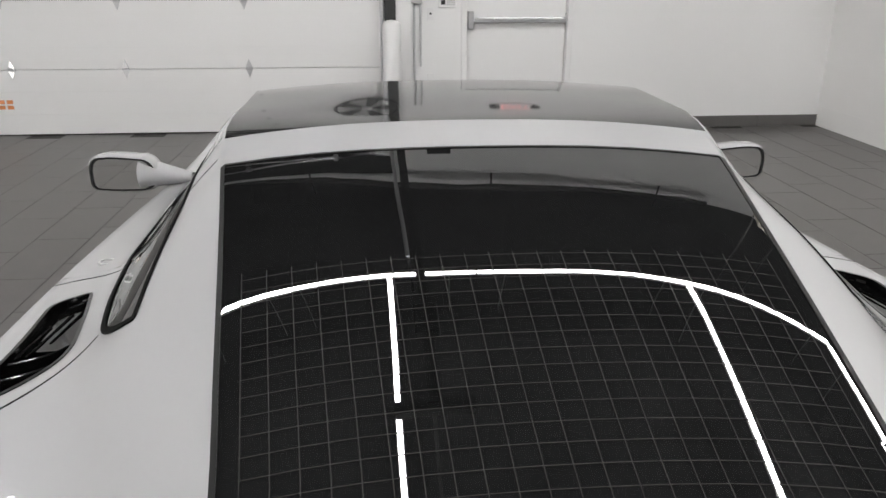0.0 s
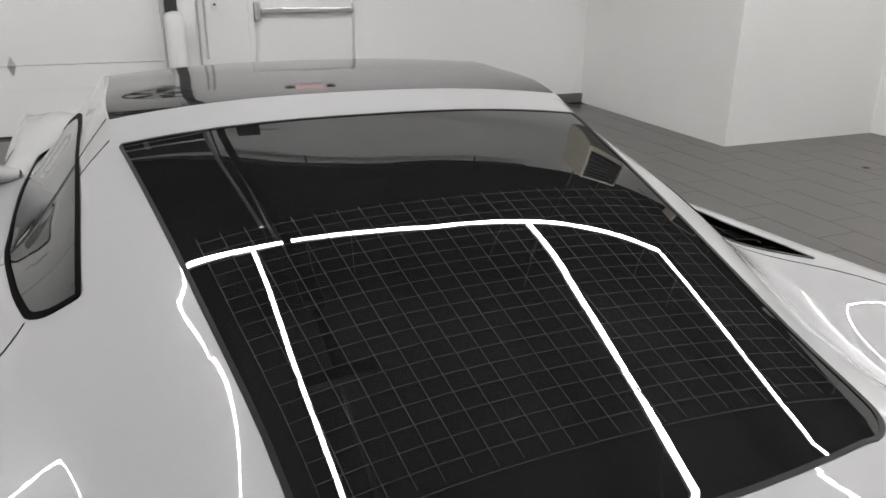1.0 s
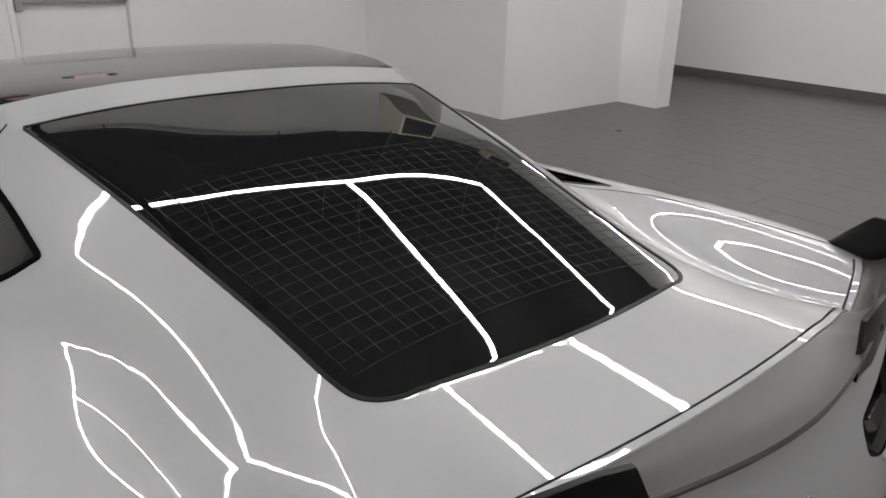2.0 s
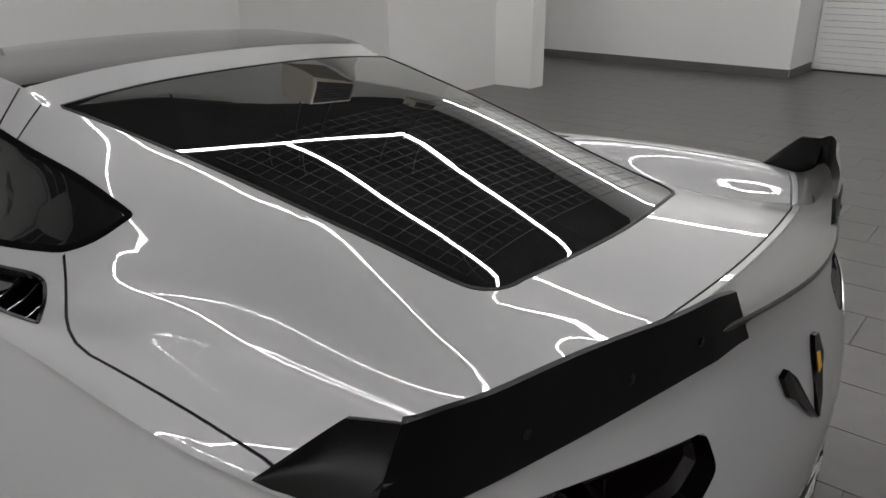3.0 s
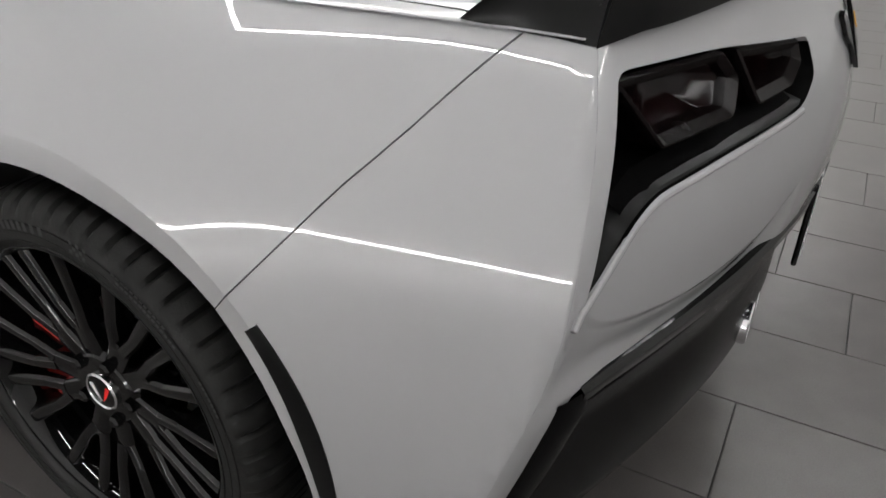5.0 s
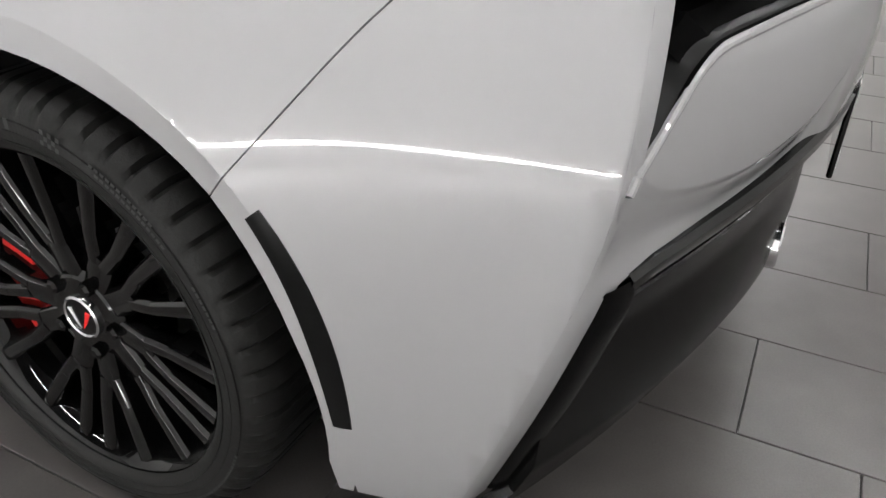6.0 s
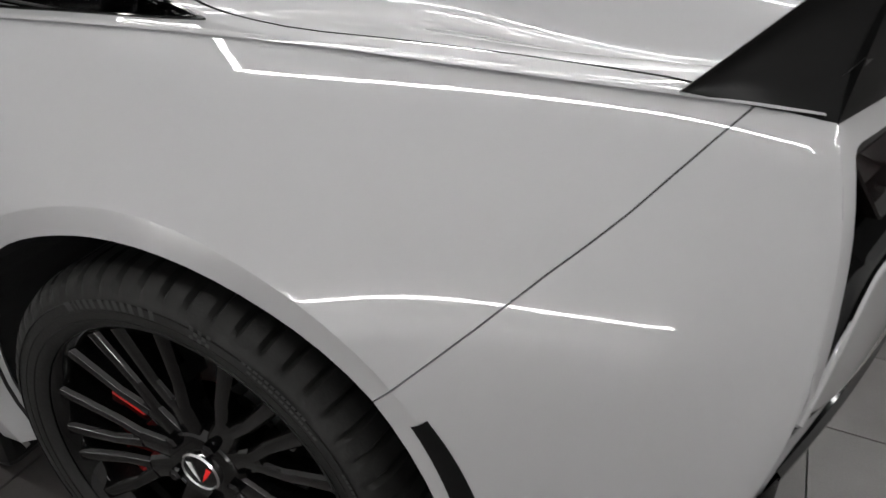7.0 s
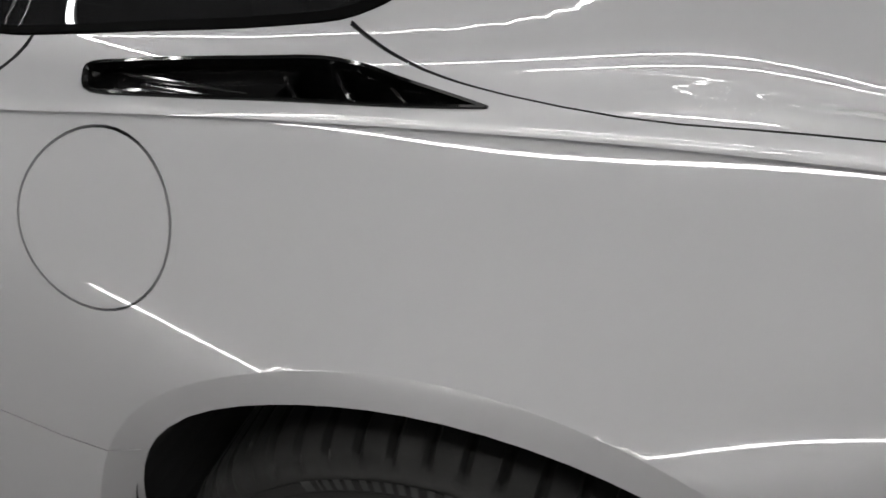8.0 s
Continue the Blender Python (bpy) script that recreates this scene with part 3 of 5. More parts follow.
def cut(bm, line, closed=False):
    """Splits the net's faces along a line of points."""
    pts = list(line) + ([line[0]] if closed else [])
    for p, q in zip(pts, pts[1:]):
        d = Vector((q[0] - p[0], q[1] - p[1], 0))
        if d.length < 1e-6:
            continue
        lo, hi = (min(p[0], q[0]) - .004, min(p[1], q[1]) - .004), (max(p[0], q[0]) + .004, max(p[1], q[1]) + .004)
        faces = []
        for f in bm.faces:
            us, vs = [v.co.x for v in f.verts], [v.co.y for v in f.verts]
            if max(us) > lo[0] and min(us) < hi[0] and max(vs) > lo[1] and min(vs) < hi[1]:
                faces.append(f)
        geom = set(faces)
        for f in faces:
            geom.update(f.verts)
            geom.update(f.edges)
        bmesh.ops.bisect_plane(bm, geom=list(geom), dist=1e-6, plane_co=(p[0], p[1], 0), plane_no=(d.y, -d.x, 0))


def inside(p, poly):
    x, y = p
    hit = False
    for (x0, y0), (x1, y1) in zip(poly, poly[1:] + poly[:1]):
        if (y0 > y) != (y1 > y) and x < (x1 - x0) * (y - y0) / (y1 - y0) + x0:
            hit = not hit
    return hit


def beside(p, line):
    """Distance of a point from a line of points."""
    best = 9.0
    for a, b in zip(line, line[1:]):
        dx, dy = b[0] - a[0], b[1] - a[1]
        k = max(0, min(1, ((p[0] - a[0]) * dx + (p[1] - a[1]) * dy) / (dx * dx + dy * dy + 1e-12)))
        best = min(best, math.hypot(p[0] - a[0] - k * dx, p[1] - a[1] - k * dy))
    return best


def offset(line, d):
    """The line moved sideways."""
    out = []
    for i, p in enumerate(line):
        a, b = line[max(i - 1, 0)], line[min(i + 1, len(line) - 1)]
        t = Vector((b[0] - a[0], b[1] - a[1])).normalized()
        out.append((p[0] - t.y * d, p[1] + t.x * d))
    return out


def rounded(poly, r, n=5):
    """A closed outline with its corners rounded; r may be one radius or one for each corner."""
    out = []
    m = len(poly)
    for i, p in enumerate(poly):
        p, a, b = Vector(p), Vector(poly[i - 1]), Vector(poly[(i + 1) % m])
        ri = r[i] if isinstance(r, (list, tuple)) else r
        u, w = (a - p), (b - p)
        k = min(ri, u.length * .48, w.length * .48)
        s, e = p + u.normalized() * k, p + w.normalized() * k
        for j in range(n + 1):
            t = j / n
            out.append(tuple((1 - t) ** 2 * s + 2 * t * (1 - t) * p + t * t * e))
    return out


def skin(name, bm, keep, place, out, mat, parent, label="", rim=.006, bare=None, soft=None, rim_mat=None):
    """Takes the kept faces of a net onto the surface that place() gives; out is +1 or -1, the side the surface faces.
    Edges get a rim turned inwards."""
    index, verts, faces, normals, flat = {}, [], [], [], {}

    def normal(u, v):
        h = .0008
        a = Vector(place(u + h, v)) - Vector(place(u - h, v))
        b = Vector(place(u, v + h)) - Vector(place(u, v - h))
        n = a.cross(b).normalized() * out
        return soft(u, v, n) if soft else n
    used = {}
    for f in bm.faces:
        c = f.calc_center_median()
        if not keep((c.x, c.y)):
            continue
        loop = []
        ring = list(f.verts) if out > 0 else list(f.verts)[::-1]
        for v in ring:
            if v not in index:
                index[v] = len(verts)
                verts.append(Vector(place(v.co.x, v.co.y)))
            loop.append(index[v])
            flat[index[v]] = (v.co.x, v.co.y)
            q = v.co + (c - v.co) * .08
            normals.append(normal(q.x, q.y))
        faces.append(loop)
        for i, a in enumerate(loop):
            b = loop[(i + 1) % len(loop)]
            used[(a, b)] = used.get((a, b), 0) + 1
    shown = len(faces)
    if rim:
        vn = {}
        k = 0
        for loop in faces:
            for i in loop:
                vn[i] = normals[k]
                k += 1
        low = {}
        for (a, b) in [e for e in used if (e[1], e[0]) not in used]:
            if bare and bare(*flat[a]) and bare(*flat[b]):
                continue
            for i in (a, b):
                if i not in low:
                    low[i] = (len(verts), len(verts) + 1)
                    verts.append(verts[i].copy())
                    verts.append(verts[i] - vn[i] * rim)
            face = [low[b][0], low[a][0], low[a][1], low[b][1]]
            n = (verts[face[1]] - verts[face[0]]).cross(verts[face[3]] - verts[face[0]]).normalized()
            faces.append(face)
            normals += [n] * 4
    me = bpy.data.meshes.new(name)
    me.from_pydata([tuple(v) for v in verts], [], faces)
    me.shade_smooth()
    me.normals_split_custom_set([tuple(n) for n in normals])
    me.materials.append(mat)
    me.materials.append(rim_mat or mat)
    for i in range(shown, len(faces)):
        me.polygons[i].material_index = 1
    ob = new(name, me)
    ob.parent = parent
    return tagged(ob, label)


def steps(a, b, d):
    n = max(1, round((b - a) / d))
    return [a + (b - a) * i / n for i in range(n + 1)]


SEAM = .0009
SEAM_TOP = .0027


def blend(n, other, k):
    """The normal n leaning towards other by k, to round an edge."""
    return (n * (1 - k) + other * k).normalized()


def top_normal(x, y):
    h = .002
    return Vector((-(top_z(x + h, y) - top_z(x - h, y)) / (2 * h), -(top_z(x, y + h) - top_z(x, y - h)) / (2 * h), 1)).normalized()


def flank_normal(side, y, z):
    h = .002
    return Vector((side, -(flank_x(y + h, z) - flank_x(y - h, z)) / (2 * h), -(flank_x(y, z + h) - flank_x(y, z - h)) / (2 * h))).normalized()


def tail_normal(x, z):
    h = .002
    return Vector(((tail_at(x + h, z) - tail_at(x - h, z)) / (2 * h), -1, (tail_at(x, z + h) - tail_at(x, z - h)) / (2 * h))).normalized()


def soft_top(s, y, n):
    d = (1 - abs(s)) * crease_x(y)
    if d > .003:
        return n
    side = 1 if s > 0 else -1
    return blend(n, flank_normal(side, y, crease_z(y) - .014), .5 * (1 - d / .003))


def soft_flank(side):
    def soft(y, d, n):
        z = crease_z(y) - d
        if d < .003 and y > -.66:
            n = blend(n, top_normal(side * (crease_x(y) - .016), y), .5 * (1 - d / .003))
        e = y - corner_y(z)
        if 0 <= e < .004:
            c = corner_y(z)
            n = blend(n, tail_normal(side * flank_x(c, z) * .97, z), .5 * (1 - e / .004))
        return n
    return soft


def soft_tail(s, z, n):
    c = corner_y(z)
    d = (1 - abs(s)) * flank_x(c, z)
    if d > .004:
        return n
    return blend(n, flank_normal(1 if s > 0 else -1, c + .035, z), .5 * (1 - d / .004))


# ---- upper side
def on_top(s, y):
    x = s * crease_x(y)
    return x, y, top_z(x, y)


def flat_s(points):
    """From (x, y) to the net of the upper side."""
    return [(x / crease_x(y), y) for x, y in points]


def dense(points, d=.04):
    out = [points[0]]
    for a, b in zip(points, points[1:]):
        n = max(1, round(math.hypot(b[0] - a[0], b[1] - a[1]) / d))
        out += [(a[0] + (b[0] - a[0]) * i / n, a[1] + (b[1] - a[1]) * i / n) for i in range(1, n + 1)]
    return out


spoiler_line = spline([(-.74, -.606), (-.727, -.613), (-.6, -.662), (-.365, -.720), (-.18, -.741), (0, -.746), (.18, -.741), (.365, -.720), (.6, -.662), (.727, -.613), (.74, -.606)])
roof_back = spline([(-.5, .593), (-.25, .633), (0, .645), (.25, .633), (.5, .593)])
glass_top = spline([(-.48, .482), (-.25, .494), (0, .497), (.25, .494), (.48, .482)])
# outline of the hatch glass, its lower corners rounded
right_edge = [(edge_x(y), y) for y in steps(-.425, .465, .06)]
low_edge = [(x, hatch_low(x)) for x in steps(-.27, .27, .06)]
corner = [(.27 + .075 * math.sin(a), -.445 - .072 * math.cos(a)) for a in [radians(k) for k in (12, 25, 40, 55, 70, 83)]]
high_edge = [(x, glass_top(x)) for x in reversed(steps(-.474, .474, .09))]
HATCH = low_edge + corner + right_edge + high_edge + [(-x, y) for x, y in reversed(right_edge)] + [(-x, y) for x, y in reversed(corner)]
ROOF_PANEL = [(x, roof_back(x)) for x in steps(-.492, .492, .09)] + [(edge_x(y) - .004, y) for y in steps(.65, 1.19, .09)] + [(-edge_x(y) + .004, y) for y in reversed(steps(.65, 1.19, .09))]
SCREEN = [(x, 1.225) for x in steps(-.50, .50, .1)] + [(edge_x(y) - .012, y) for y in steps(1.26, 1.84, .1)] + [(-edge_x(y) + .012, y) for y in reversed(steps(1.26, 1.84, .1))]
# side window: quarter pane and door pane in one dark opening
WINDOW = rounded([(.546, .107), (.598, .143), (.638, .203), (.672, .333), (.72, .596), (.757, 1.2), (.762, 1.72), (.715, 1.78), (.645, 1.5), (.58, 1.2), (.562, .9), (.556, .55), (.549, .298)],
                 [.012, .05, .03, .05, .1, .1, .02, .02, .1, .1, .1, .1, .1], 3)
VENT = rounded([(.742, .468), (.711, .347), (.684, .215), (.688, .165), (.725, .085), (.770, .010), (.782, .090), (.787, .220), (.797, .332), (.807, .425)],
               [.02, .05, .03, .03, .05, .012, .05, .05, .05, .03], 3)
HATCH_SEAM = dense([(.640, .198), (.662, .152), (.686, .103), (.710, .052), (.732, .004), (.752, -.048), (.766, -.098), (.772, -.15), (.770, -.26), (.768, -.38), (.768, -.52), (.772, -.575)], .05)


def mirror_x(points):
    return [(-x, y) for x, y in points]


net = sheet(steps(-1, -.46, .024) + steps(-.42, .42, .06) + steps(.46, 1, .024), steps(-.78, .62, .02) + steps(.66, 1.9, .04) + steps(1.98, 3.6, .09))
tops = {"hatch": flat_s(HATCH), "roof": flat_s(ROOF_PANEL), "screen": flat_s(SCREEN)}
for k, line in (("window", WINDOW), ("vent", VENT)):
    tops[k + "_l"], tops[k + "_r"] = flat_s(mirror_x(line)), flat_s(line)
for line in tops.values():
    cut(net, line, True)
seams = [flat_s(mirror_x(HATCH_SEAM)), flat_s(HATCH_SEAM)]
pillar = [[(sx * x, .64 + .25 * (x - .55)) for x in steps(.54, .74, .05)] for sx in (-1, 1)]
lines = list(seams)
shoulder = [flat_s([(sx * x, .548 + .12 * max(0, .80 - x)) for x in steps(.72, crease_x(.55), .03)]) for sx in (-1, 1)]
cross = [flat_s([(sx * x, .52 + .01 * (x - .5)) for x in steps(.488, .545, .02)]) for sx in (-1, 1)] + [flat_s([(sx * x, .60) for x in steps(.498, .552, .02)]) for sx in (-1, 1)]
lines += cross + shoulder
for line in lines:
    cut(net, offset(line, SEAM_TOP))
    cut(net, offset(line, -SEAM_TOP))
for line in pillar:
    cut(net, flat_s(offset(line, .018)))
    cut(net, flat_s(offset(line, -.018)))
deck_end = dense([(x, spoiler_line(x)) for x in steps(-.727, .727, .06)], .06)
deck_end = [(-.82, -.662), (-.735, -.655)] + deck_end + [(.735, -.655), (.82, -.662)]
cut(net, flat_s(deck_end))


def behind_deck(p):
    x = p[0] * crease_x(p[1])
    return p[1] < (spoiler_line(x) if abs(x) < .731 else -.657)


def seam_here(p):
    return any(beside(p, l) < SEAM_TOP * .98 for l in lines)


def is_body(p):
    return not (behind_deck(p) or seam_here(p) or any(inside(p, poly) for poly in tops.values()))


def in_hatch_panel(p):
    """Between the two long seams: sail panels, hatch and deck."""
    if p[1] > .62:
        return False
    x = abs(p[0]) * crease_x(p[1])
    if p[1] > .198:
        return x < .60
    edge = 9
    for a, b in zip(HATCH_SEAM, HATCH_SEAM[1:]):
        if b[1] <= p[1] <= a[1]:
            edge = a[0] + (b[0] - a[0]) * (a[1] - p[1]) / (a[1] - b[1] + 1e-9)
    return x < (edge if edge < 9 else .772)


skin("hatch_and_sail_panel", net, lambda p: is_body(p) and in_hatch_panel(p), on_top, 1, PAINT, car, bare=lambda s, y: abs(s) > .998, soft=soft_top, rim_mat=GAP)
skin("upper_body", net, lambda p: is_body(p) and not in_hatch_panel(p), on_top, 1, PAINT, car, bare=lambda s, y: abs(s) > .998, soft=soft_top, rim_mat=GAP)
hatch_glass = skin("hatch_glass", net, lambda p: inside(p, tops["hatch"]), on_top, 1, GLASS, car, "dark tinted curved hatch glass", rim=0)
skin("roof_panel", net, lambda p: inside(p, tops["roof"]), on_top, 1, ROOF, car, "black glossy removable roof panel", rim=.01)
skin("windscreen", net, lambda p: inside(p, tops["screen"]), on_top, 1, SIDE_GLASS, car, rim=0)


def frame_band(poly, width, place, lift, name, mat, parent, label=""):
    """A thin raised edging round an opening."""
    c = Vector((sum(p[0] for p in poly) / len(poly), sum(p[1] for p in poly) / len(poly)))
    rows = []
    n = len(poly)
    for w, z in ((0, 0), (0, lift), (width, lift), (width, -.006)):
        row = []
        for i in range(n + 1):
            p, a, b = Vector(poly[i % n]), Vector(poly[i - 1 if i % n else n - 1]), Vector(poly[(i + 1) % n])
            t = (b - a).normalized()
            nrm = Vector((-t.y, t.x))
            if nrm.dot(c - p) < 0:
                nrm = -nrm
            q = p + nrm * w
            x, y, zz = place(q.x, q.y)
            row.append((x, y, zz + z))
        rows.append(row)
    bm = strip(rows)
    bmesh.ops.remove_doubles(bm, verts=bm.verts, dist=1e-5)
    bmesh.ops.recalc_face_normals(bm, faces=bm.faces)
    return part(name, bm, mat, parent, label, smooth=True)


def plain_top(x, y):
    return x, y, top_z(x, y)


for k, sx in (("l", -1), ("r", 1)):
    pl = flat_s(pillar[0 if sx < 0 else 1])
    skin("quarter_window", net, lambda p: inside(p, tops["window_" + k]) and beside(p, pl) > .0205 and p[1] < .68, on_top, 1, SIDE_GLASS, car, "dark tinted rear quarter glass", rim=0)
    skin("window_pillar", net, lambda p: inside(p, tops["window_" + k]) and beside(p, pl) <= .0205, on_top, 1, GLOSS_BLACK, car, rim=0)
    skin("door_window", net, lambda p: inside(p, tops["window_" + k]) and beside(p, pl) > .0205 and p[1] >= .68, on_top, 1, SIDE_GLASS, car, "dark door glass", rim=0)
    frame_band([(sx * x, y) for x, y in WINDOW], .009, plain_top, .003, "window_seal", DEEP, car)
frame_band(HATCH, .007, plain_top, .0015, "hatch_seal", TRIM, car)


def heating_wire(points, width=.0011):
    """A flat wire printed on the hatch glass, along a line of (x, y)."""
    rows = []
    for k in (-1, 1):
        rows.append([(x, y, top_z(x, y) + .0005) for x, y in offset(points, k * width / 2)])
    bm = strip(rows)
    bmesh.ops.recalc_face_normals(bm, faces=bm.faces)
    part("heating_wire", bm, HEATING, hatch_glass, "thin pale heating wire")


for i in range(19):
    y = .083 - i * .0287
    w = .917 * edge_x(y)
    heating_wire([(x, y - .010 * (x / w) ** 2) for x in steps(-w, w, .06)])
for i in range(23):
    k = -.917 + i * .917 / 11
    heating_wire([(k * edge_x(y), y) for y in steps(-.43, .09, .07)])


def trench(line, place, width, depth, name):
    """The dark bottom of a panel gap."""
    a, b = offset(line, width), offset(line, -width)
    rows = []
    for row in (a, b):
        rows.append([Vector(place(u, v)) for u, v in row])
    c = [Vector(place(u, v)) for u, v in line]
    pts = list(zip(rows[0], rows[1], c))
    inward = []
    for i, (p, q, m) in enumerate(pts):
        a2, b2 = c[max(i - 1, 0)], c[min(i + 1, len(c) - 1)]
        n = (q - p).cross(b2 - a2).normalized()
        centre = Vector((0, m.y, .55))
        if n.dot(centre - m) < 0:
            n = -n
        inward.append(n * depth)
    bm = strip([[p + n for (p, q, m), n in zip(pts, inward)], [q + n for (p, q, m), n in zip(pts, inward)]])
    return part(name, bm, GAP, car)


for line in lines:
    trench(line, on_top, .012, .007, "panel_gap")
trench(flat_s([(x, spoiler_line(x)) for x in steps(-.727, .727, .05)]), on_top, .02, .008, "spoiler_gap")

# louvred intake on each shoulder
for sx in (-1, 1):
    poly = [(sx * x, y) for x, y in VENT]
    rows = []
    for dz, k in ((.0, 1.0), (-.012, .97), (-.055, .93)):
        cx, cy = sx * .745, .25
        rows.append([(cx + (x - cx) * k, cy + (y - cy) * k, top_z(x, y) + dz) for x, y in poly + poly[:1]])
    bm = strip(rows)
    bm.faces.new([bm.verts.new(p) for p in rows[-1][:-1]])
    bmesh.ops.remove_doubles(bm, verts=bm.verts, dist=1e-5)
    bmesh.ops.recalc_face_normals(bm, faces=bm.faces)
    bmesh.ops.reverse_faces(bm, faces=bm.faces)
    intake = part("shoulder_intake", bm, GLOSS_BLACK, car, "black louvred intake")
    # plate over its front half, then slanted vanes with rounded upper edges
    front = rounded([(.742, .462), (.712, .345), (.690, .235), (.784, .245), (.794, .332), (.803, .420)], [.02, .05, .01, .01, .05, .03], 3)
    rows = [[(sx * x, y, top_z(x, y) - .010 - dz) for x, y in front + front[:1]] for dz in (.004, .012)]
    bm = strip(rows)
    bm.faces.new([bm.verts.new(p) for p in rows[0][:-1]])
    bmesh.ops.remove_doubles(bm, verts=bm.verts, dist=1e-5)
    bmesh.ops.recalc_face_normals(bm, faces=bm.faces)
    part("intake_plate", bm, GLOSS_BLACK, intake, smooth=True)
    for i in range(3):
        part("intake_rib", tube([(sx * (.735 + .020 * i + .012 * t), .44 - .05 * i - .17 * t, top_z(.735 + .020 * i + .012 * t, .44 - .05 * i - .17 * t) - .013) for t in (0, .5, 1)], .0035, 8), GLOSS_BLACK, intake, smooth=True)
    for i in range(4):
        y = .262 - i * .062
        rows = []
        for k in range(7):
            t = k / 6
            x = .688 + max(0, .16 - y) * .5 + (.100 - max(0, .16 - y) * .55) * t
            yy = y - .075 * t
            z = top_z(x, max(yy, .0)) - .007 - .004 * math.sin(math.pi * t)
            row = [(sx * x, yy + .012, z - .040)]
            row += [(sx * x, yy + .0045 * math.cos(a), z - .0045 + .0045 * math.sin(a)) for a in [radians(q) for q in (0, 45, 90, 135, 180)]]
            row.append((sx * x, yy + .005, z - .040))
            rows.append(row)
        bm = strip(rows)
        bmesh.ops.recalc_face_normals(bm, faces=bm.faces)
        part("louvre", bm, VANE_BLACK, intake, smooth=True)
    frame_band(poly, .006, plain_top, .002, "intake_edge", GLOSS_BLACK, intake)

# ---- flanks
ARCH_Y, ARCH_Z, ARCH_BAND = .0, .315, .036
FRONT_Y, FRONT_Z, FRONT_R = 2.71, .33, .372


arch_by_angle = spline([(-60, .40), (0, .400), (20, .406), (45, .424), (65, .4125), (90, .4095), (115, .4125), (145, .418), (172, .410), (220, .405), (330, .400), (360, .400)])


def arch_r(y, z):
    """Radius of the rear wheel opening, a little squared, in the direction of (y, z)."""
    return float(arch_by_angle(math.degrees(math.atan2(z - ARCH_Z, y - ARCH_Y)) % 360))


def arch_ring(more, a0=-40, a1=220, n=52):
    out = []
    for i in range(n + 1):
        a = radians(a0 + (a1 - a0) * i / n)
        r = arch_r(ARCH_Y + math.cos(a), ARCH_Z + math.sin(a)) + more
        out.append((ARCH_Y + r * math.cos(a), ARCH_Z + r * math.sin(a)))
    return out


def past_arch(y, z):
    return math.hypot(y - ARCH_Y, z - ARCH_Z) - arch_r(y, z)


def flank(side):
    def place(y, d):
        z = crease_z(y) - d
        x = flank_x(y, z)
        k = past_arch(y, z)
        if k < ARCH_BAND:
            turn = math.degrees(math.atan2(z - ARCH_Z, y - ARCH_Y))
            x -= (.30 + .7 * max(0, min(1, (45 - turn) / 30))) * min(ARCH_BAND - k, .05) * max(0, min(1, (160 - turn) / 25)) * max(0, min(1, (turn + 40) / 30))
        r = math.hypot(y - FRONT_Y, z - FRONT_Z)
        if r < FRONT_R + .04:
            x -= .35 * min(FRONT_R + .04 - r, .06)
        return side * x, y, z
    return place


def in_flank(points):
    """From (y, z) to the net of the flanks."""
    return [(y, crease_z(y) - z) for y, z in points]


def ring(cy, cz, r, a0=-40, a1=220, n=44):
    return [(cy + r * math.cos(radians(a0 + (a1 - a0) * i / n)), cz + r * math.sin(radians(a0 + (a1 - a0) * i / n))) for i in range(n + 1)]


ARCH, ARCH_LIP = in_flank(arch_ring(0)), in_flank(arch_ring(ARCH_BAND))
FRONT, FRONT_LIP = in_flank(ring(FRONT_Y, FRONT_Z, FRONT_R)), in_flank(ring(FRONT_Y, FRONT_Z, FRONT_R + .04))
seam_y = spline([(.575, -.270), (.614, -.303), (.678, -.360), (.748, -.422), (.797, -.466), (.842, -.510), (.896, -.557), (.946, -.605)])
BUMPER_SEAM = in_flank([(seam_y(z), z) for z in reversed(steps(.575, .945, .03))])
SILL_SEAM = in_flank(dense([(.36, .560), (.442, .564), (.515, .575), (.565, .582)], .05))
DOOR_SEAM = in_flank(dense([(.535, .897), (.545, .84), (.56, .7), (.565, .582), (.60, .40), (.62, .24)], .06))
DOOR_FRONT = in_flank(dense([(1.80, .842), (1.84, .6), (1.82, .24)], .06))
FUEL = in_flank([(.371 + .0855 * math.cos(2 * math.pi * i / 40), .820 + .0805 * math.sin(2 * math.pi * i / 40)) for i in range(40)])
def past(a, more):
    c, q = math.cos(radians(a)), math.sin(radians(a))
    r = .388 + .012 * c * c + .14 * (c * q) ** 2 + more
    return ARCH_Y + r * c, ARCH_Z + r * q


BACK = in_flank([(corner_y(z), z) for z in steps(.1, .95, .03)])
flank_lines = [BUMPER_SEAM, SILL_SEAM, DOOR_SEAM, DOOR_FRONT, FUEL + FUEL[:1]]
net = sheet(steps(-.75, 1.0, .025) + steps(1.05, 3.6, .06), [0, .0015, .003] + steps(.006, .06, .006) + steps(.075, .2, .018) + steps(.23, .80, .03))
for line in flank_lines:
    w = .0013 if line is flank_lines[-1] else SEAM
    cut(net, offset(line, w))
    cut(net, offset(line, -w))
for line in (ARCH, ARCH_LIP, FRONT, FRONT_LIP, BACK):
    cut(net, line)


def flank_seam(p):
    return any(beside(p, l) < (.0013 if l is flank_lines[-1] else SEAM) * .98 for l in flank_lines)


